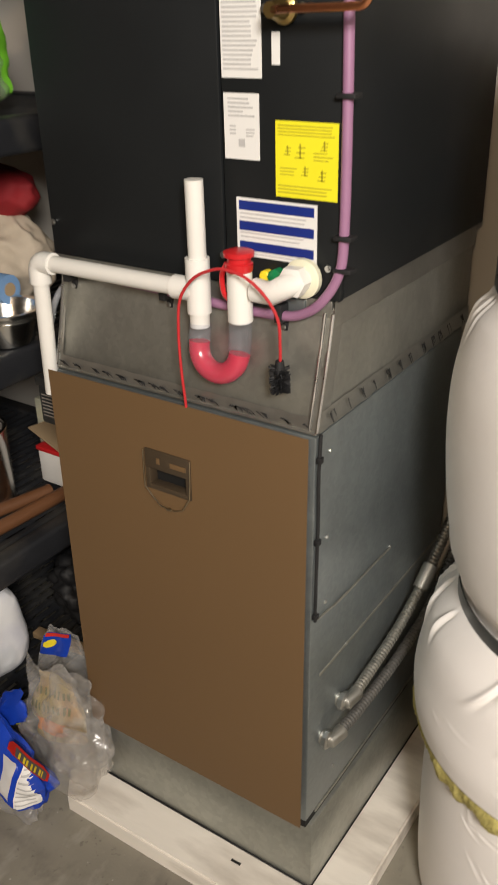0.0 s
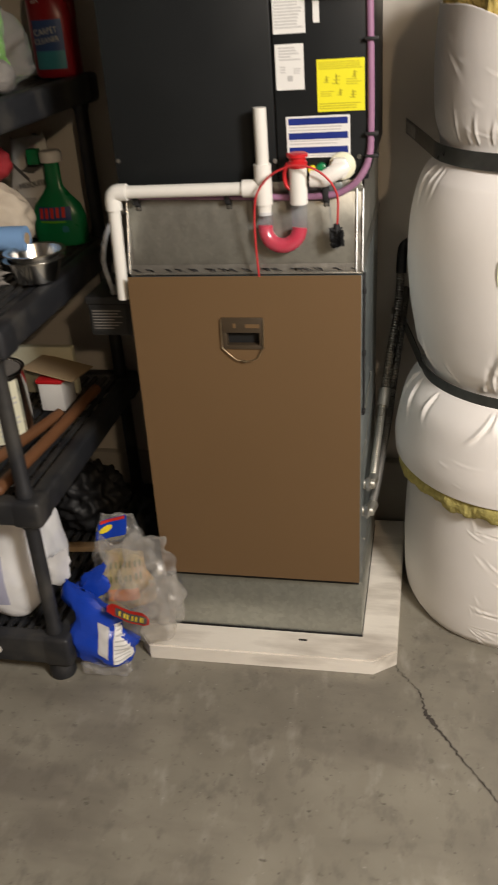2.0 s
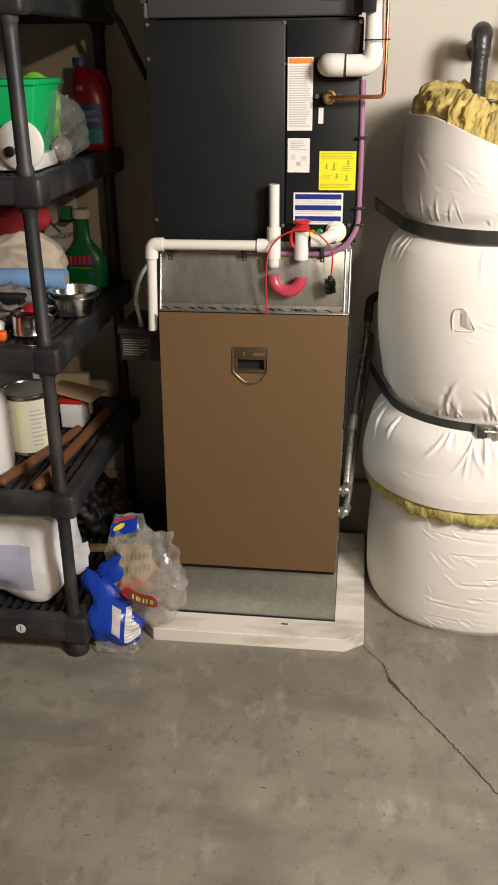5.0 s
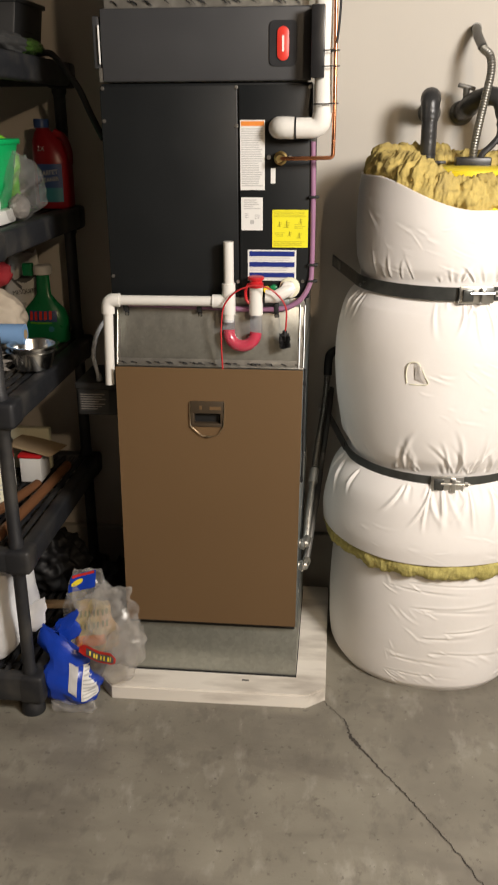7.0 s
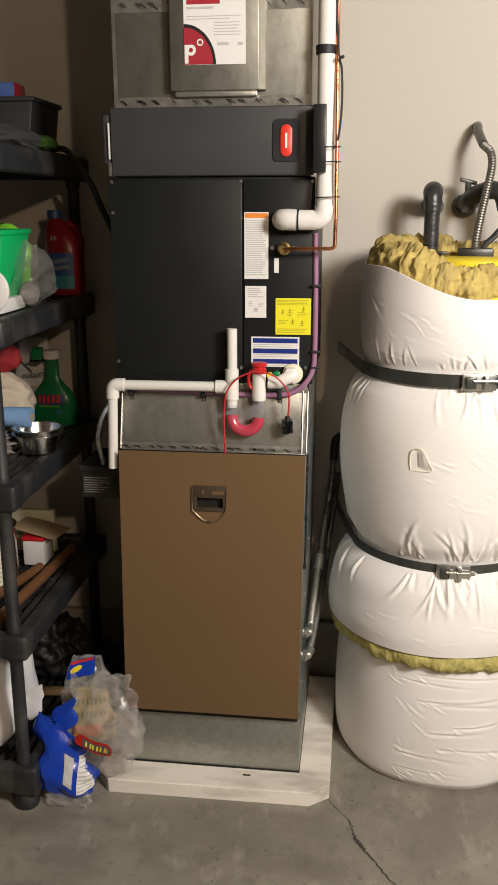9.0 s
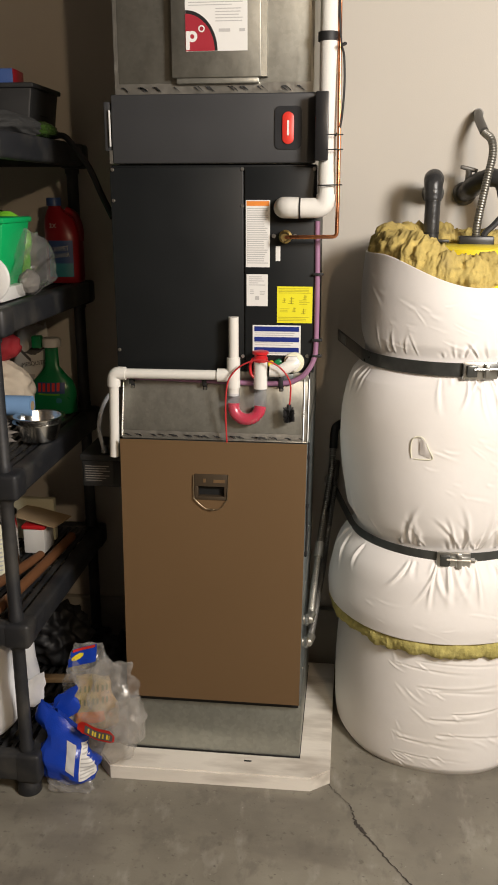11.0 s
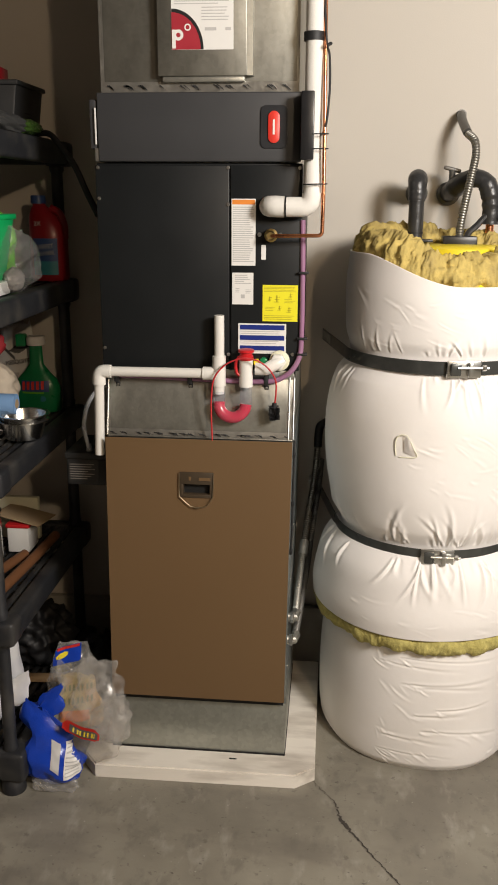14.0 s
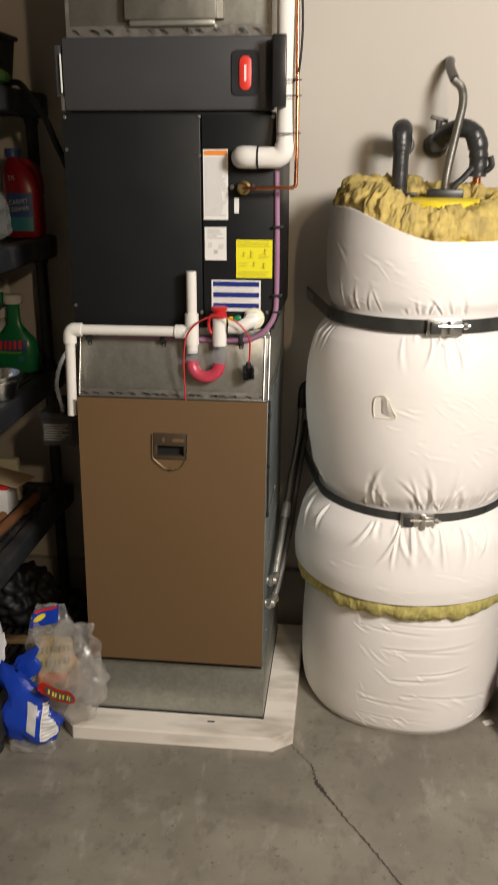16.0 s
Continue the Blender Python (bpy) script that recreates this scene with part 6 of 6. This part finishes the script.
BOWL = [(0.040, 0.0), (0.052, 0.004), (0.060, 0.03), (0.066, 0.054), (0.075, 0.056), (0.075, 0.058), (0.064, 0.057), (0.057, 0.03), (0.048, 0.008), (0.01, 0.006)]
for dx, dz in ((0.0, 0.0), (0.004, 0.017)):
    bo = thing("steel_bowl", (-0.540 + dx, 0.10, T3 + dz), "shiny stainless steel bowl nested with another", "bowl", "steel bowls")
    part("bowl", bottle(-0.540 + dx, 0.10, T3 + dz, BOWL, 48), "steel", bo)
mc = thing("tin_can", (-0.605, -0.10, T3), "short bare metal tin with a dented side", "can")
part("can", bottle(-0.605, -0.10, T3, [(0.046, 0.0), (0.047, 0.003), (0.045, 0.006), (0.045, 0.052), (0.047, 0.056), (0.043, 0.056), (0.042, 0.05), (0.010, 0.049)], 32), "steel", mc)
part("red_lid", bottle(-0.600, -0.065, T3 + 0.056, [(0.030, 0), (0.030, 0.012), (0.026, 0.014)], 24), "red_plastic", mc, "red plastic lid lying on it")
rg = thing("rag_pile", (-0.74, 0.0, T3), "pile of grey rags and gloves", "rags")
part("rags", lumpy((-0.74, 0.03, T3 + 0.035), (0.13, 0.10, 0.055), 31, 0.28, 2.4, 5, True, T3 + 0.001), "rag", rg, angle=180)
rl = thing("blue_roll", (-0.75, 0.16, T3), "roll of light blue shop towels", "roll")
part("roll", rod((-0.95, 0.13, T3 + 0.092), (-0.575, 0.15, T3 + 0.090), 0.030, 24), "blue_roll", rl)
part("core", rod((-0.576, 0.15, T3 + 0.090), (-0.573, 0.15, T3 + 0.090), 0.014, 16), "card", rl)
dbz = thing("scrub_brush", (-0.72, -0.02, T3), "black bristle brush lying on the rags", "brush")
bm = box(-0.80, -0.635, -0.045, -0.015, T3 + 0.078, T3 + 0.090, 0.003)
for k in range(26):
    x = -0.795 + k * 0.006
    box(x, x + 0.003, -0.047, -0.014, T3 + 0.062, T3 + 0.078, 0, bm)
part("brush", bm, "black_rubber", dbz)
oc = thing("orange_cap", (-0.70, -0.17, T3), "bright orange plastic handle piece", "handle")
part("piece", shift(box(-0.035, 0.030, -0.015, 0.015, 0, 0.026, 0.008, segs=3), pose(-0.672, -0.175, T3, 0, 0, 8)), "orange", oc)
pb = thing("white_scoop", (-0.705, -0.115, T3), "small translucent white scoop", "scoop")
part("scoop", lumpy((-0.70, -0.125, T3 + 0.022), (0.036, 0.028, 0.022), 33, 0.1, 1.5, 3, False, T3 + 0.001), "white_plastic", pb)

# second tier
jw = thing("white_jug", (-0.785, -0.085, T2), "white plastic jug with a rounded base", "jug", "white jugs")
part("jug", bottle(-0.785, -0.085, T2, [(0.066, 0.0), (0.074, 0.006), (0.076, 0.02), (0.076, 0.20), (0.070, 0.24), (0.045, 0.275), (0.022, 0.29), (0.022, 0.31)], 36), "white_plastic", jw)
part("cap", bottle(-0.785, -0.085, T2 + 0.305, [(0.026, 0), (0.026, 0.018), (0.023, 0.02)], 24), "white_plastic", jw)
pc = thing("paint_can", (-0.712, 0.09, T2), "paint can with a pale yellow label", "paint can")
bm = bottle(-0.712, 0.09, T2, [(0.079, 0.0), (0.082, 0.004), (0.080, 0.008), (0.080, 0.186), (0.083, 0.190), (0.083, 0.194), (0.076, 0.194), (0.074, 0.188), (0.02, 0.187)], 40)
tree = BVHTree.FromBMesh(bm)
part("can", bm, "steel", pc)
part("label", decal(tree, -0.789, -0.635, T2 + 0.012, T2 + 0.180, 0.001, 30, 4), "cream", pc, "pale yellow paper label")
part("lid", bottle(-0.712, 0.09, T2 + 0.188, [(0.072, 0), (0.072, 0.002)], 36), "rag", pc)
part("print", decal(tree, -0.747, -0.697, T2 + 0.030, T2 + 0.075, 0.0018, 8, 6, skip=lambda u, w: int(w * 6) % 2 == 0), "ink_soft", pc)
part("print_mark", decal(tree, -0.752, -0.737, T2 + 0.142, T2 + 0.148, 0.0018, 4, 1), "ink_soft", pc)
part("side_print", decal(tree, -0.682, -0.640, T2 + 0.030, T2 + 0.150, 0.0018, 8, 26, skip=lambda u, w: int(w * 26.01) % 3 == 0 or (u > 0.7 and int(w * 26.01) % 4 == 1)), "ink_soft", pc)
part("drip", decal(tree, -0.722, -0.710, T2 + 0.012, T2 + 0.160, 0.0022, 4, 14, skip=lambda u, w: u > 0.3 + 0.7 * w), "paper_pale", pc, "pale yellow paint drip")
wx = thing("white_tub", (-0.60, 0.28, T2), "small white tub with a red lid", "tub")
part("tub", box(-0.672, -0.600, 0.24, 0.33, T2, T2 + 0.085, 0.006), "white_plastic", wx)
part("lid", box(-0.675, -0.597, 0.237, 0.333, T2 + 0.085, T2 + 0.097, 0.003), "red_plastic", wx)
fl = thing("cardboard_flap", (-0.59, 0.33, T2), "torn tan cardboard sheet laid on the tub", "cardboard")
part("sheet", shift(box(-0.10, 0.065, -0.06, 0.05, 0, 0.004, 0.001), pose(-0.612, 0.30, T2 + 0.105, 0, 8, -12)), "card", fl)
yl = thing("yellow_strip", (-0.62, 0.38, T2), "pale yellow foam strip at the back", "strip")
part("strip", box(-0.80, -0.606, 0.36, 0.385, T2, T2 + 0.146, 0.004), "cream", yl)
for x0, y0, x1, y1, r in ((-0.703, -0.185, -0.600, 0.20, 0.015), (-0.592, -0.206, -0.552, 0.36, 0.016)):
    hd = thing("wooden_handle", (x0, y0, T2), "worn brown wooden tool handle lying on the shelf", "tool handle", "wooden handles")
    part("shaft", tube(spline([(x0, y0, T2 + r), ((x0 + x1) / 2 + 0.004, (y0 + y1) / 2, T2 + r), (x1, y1, T2 + r)], 6), r, 14), "wood_dark", hd)
    part("tip", lumpy((x0, y0, T2 + r), (r * 1.12, r * 1.12, r), 41, 0.02, 1, 2, False), "wood_dark", hd)

# bottom tier and floor
wb2 = thing("white_sack", (-0.68, -0.06, T1), "white plastic sack with faint blue print, bundled", "sack")
bm = bmesh.new()
bmesh.ops.create_icosphere(bm, subdivisions=6, radius=1)
for v in bm.verts:
    p = Vector([math.copysign(abs(c) ** 0.52, c) for c in v.co])
    h = creases(p, 44, 9, 1.7)
    p *= 1 + 0.085 * h + 0.05 * noise.noise(p * 1.3)
    taper = 1 - 0.06 * (p.z + 1)
    v.co = Vector((-0.730 + p.x * 0.172 * taper, -0.055 + p.y * 0.125 * taper, max(T1 + 0.001, T1 + 0.158 + p.z * 0.160)))
tree = BVHTree.FromBMesh(bm)
part("sack", bm, "white_bag", wb2, angle=60)
part("print", decal(tree, -0.770, -0.655, T1 + 0.05, T1 + 0.20, 0.0015, 24, 24), "pale_blue", wb2)
part("corner", pouch((-0.548, -0.120, T1 + 0.135), (0.036, 0.012, 0.050), 45, 0.35, 0.9, 0.03, None, 6, 2.0, 0.5), "white_bag", wb2, angle=30)
wp = thing("wood_scrap", (-0.50, 0.20, T1), "short bare wooden board across the bottom shelf", "board")
part("board", shift(box(-0.14, 0.13, -0.014, 0.014, 0, 0.018, 0.002), pose(-0.53, 0.16, T1, 0, 0, 6)), "wood", wp)
yp = thing("yellow_tool", (-0.50, 0.24, T1), "small yellow plastic tool part", "tool")
part("grip", lumpy((-0.505, 0.21, T1 + 0.021), (0.032, 0.02, 0.02), 47, 0.1, 1.5, 3, False, T1 + 0.001), "yellow_tank", yp)
dk = thing("dark_sack", (-0.60, 0.28, T1), "crumpled black sack at the back of the bottom shelf", "sack")
part("sack", lumpy((-0.60, 0.30, T1 + 0.09), (0.11, 0.09, 0.105), 49, 0.25, 1.66, 5, True, T1 + 0.001, fine=0.12), "black_rubber", dk, angle=180)
d2 = thing("black_bag", (-0.40, 0.25, 0), "crumpled black bag on the floor behind the wrappers", "bag")
part("bag", lumpy((-0.385, 0.27, 0.11), (0.085, 0.16, 0.125), 51, 0.25, 1.66, 5, True, 0.046, fine=0.12), "black_rubber", d2, angle=180)
pk = thing("floor_plank", (-0.9, -0.1, 0), "thin wooden plank on the concrete under the shelf", "plank")
part("plank", box(-1.30, -0.555, -0.16, -0.10, 0.0, 0.012, 0.002), "wood", pk)

bb = thing("blue_wrapper", (-0.42, -0.16, 0), "glossy blue plastic wrapper bunched on the floor", "wrapper")
bm = pouch((-0.412, -0.165, 0.118), (0.084, 0.058, 0.112), 61, 0.40, 0.62, -0.020, 0.001, 6, 1.9, -0.60, 30, 22)
tree = BVHTree.FromBMesh(bm)
part("film", bm, "blue_bag", bb, angle=22)
part("facts_panel", decal(tree, -0.375, -0.335, 0.050, 0.150, 0.002, 16, 24), "paper", bb, "white printed panel")
part("facts_print", decal(tree, -0.371, -0.339, 0.055, 0.145, 0.0035, 10, 27, skip=lambda u, w: int(w * 27.01) % 3 == 0), "ink_soft", bb)
part("white_patch", decal(tree, -0.412, -0.388, 0.085, 0.165, 0.002, 8, 10, slope=-0.8), "ink_soft", bb)
part("wing", pouch((-0.470, -0.130, 0.235), (0.045, 0.020, 0.058), 63, 0.6, 0.8, 0.05, None, 5, 1.8, 0.5), "blue_bag", bb, angle=18)
part("skirt_film", pouch((-0.405, -0.180, 0.026), (0.062, 0.040, 0.030), 64, 0.35, 0.4, 0, 0.001, 6, 2.0), "clear_bag", bb, angle=28)
cw = thing("clear_wrapper", (-0.35, -0.08, 0), "crumpled clear bag with yellow and red print", "wrapper")
bm = pouch((-0.338, -0.085, 0.198), (0.105, 0.072, 0.150), 71, 0.30, 0.62, 0.0, 0.047, 9, 3.1, nu=46, nw=34)
tree = BVHTree.FromBMesh(bm)
part("film", bm, "clear_bag", cw, "clear crinkled film", smooth=False)
part("loose_film", pouch((-0.315, -0.075, 0.225), (0.080, 0.050, 0.128), 76, 0.32, 0.75, 0.02, 0.047, 9, 3.0, nu=44, nw=32), "clear_bag", cw, smooth=False)
bmi = pouch((-0.372, -0.060, 0.205), (0.070, 0.030, 0.092), 72, 0.36, 0.45, 0.0, 0.046, 6, 2.0)
treei = BVHTree.FromBMesh(bmi)
part("inner", bmi, "packet", cw, "tan printed packet inside", angle=40)
part("inner_print", decal(treei, -0.435, -0.318, 0.205, 0.262, 0.002, 40, 12, slope=0.15, skip=lambda u, w: (int(u * 40.01) % 9 in (0, 4, 5)) or (0.35 < w < 0.6 and int(u * 40.01) % 9 in (2, 7))), "ink_olive", cw)
part("inner_patch", decal(treei, -0.425, -0.330, 0.150, 0.185, 0.002, 14, 8, slope=0.15), "orange_ink", cw)
part("wing", pouch((-0.262, -0.130, 0.200), (0.056, 0.022, 0.072), 73, 0.36, 0.8, 0.02, 0.047, 8, 2.8, 0.3), "clear_bag", cw, smooth=False)


def band(u0, u1, half, proud, m=30, skip=None):
    """A strip of printed film that droops in a wave over the front of the bags."""
    bm = bmesh.new()
    g = []
    for k in range(m + 1):
        u = u0 + (u1 - u0) * k / m
        h = half * min(1, 5 * min(u, 1 - u) + 0.35)
        x, z = -0.375 + 0.104 * u, 0.220 - 0.040 * u + 0.0025 * math.sin(u * 9)
        y = -0.200 + 0.006 * u - proud
        g.append([bm.verts.new((x, y + 0.004 * w, z + h * w)) for w in (-1, 0, 1)])
    for k in range(m):
        if not (skip and skip(k)):
            for c in (0, 1):
                bm.faces.new((g[k][c], g[k + 1][c], g[k + 1][c + 1], g[k][c + 1]))
    bmesh.ops.solidify(bm, geom=bm.faces[:], thickness=0.0006)
    return bm


printed = part("printed_band", band(0, 1, 0.0165, 0), "red_lit", cw, "red band with dark print")
part("band_ground", band(0.20, 0.95, 0.0105, 0.0012), "ink", printed)
part("band_mark", band(0.24, 0.92, 0.0060, 0.0024, 30, lambda k: k in (0, 1, 4, 5, 6, 9, 12, 13, 14, 17, 18, 21, 22, 23, 26, 28, 29)), "yellow_tank", printed)
part("yellow_print", decal(tree, -0.440, -0.412, 0.175, 0.270, 0.003, 8, 16, slope=0.9, skip=lambda u, w: int(w * 16.01) % 4 == 0), "ink_yellow", cw)
nk = thing("wrapper_neck", (-0.40, -0.02, 0.30), "blue and yellow bag end twisted shut", "bag end")
bm = pouch((-0.418, 0.005, 0.264), (0.064, 0.050, 0.098), 75, 0.36, 0.6, 0.02, None, 6, 1.9)
tree = BVHTree.FromBMesh(bm)
part("film", bm, "clear_bag", nk, smooth=False)
part("blue_print", decal(tree, -0.470, -0.370, 0.292, 0.340, 0.003, 14, 8, slope=0.3), "blue_bag", nk)
part("yellow_print", decal(tree, -0.446, -0.408, 0.312, 0.330, 0.0045, 24, 16, slope=0.45, skip=lambda u, w: (u - 0.5) ** 2 + (w - 0.5) ** 2 > 0.25), "yellow_tank", nk)
part("red_print", decal(tree, -0.442, -0.374, 0.340, 0.348, 0.0045, 14, 4, slope=0.3), "red_lit", nk)
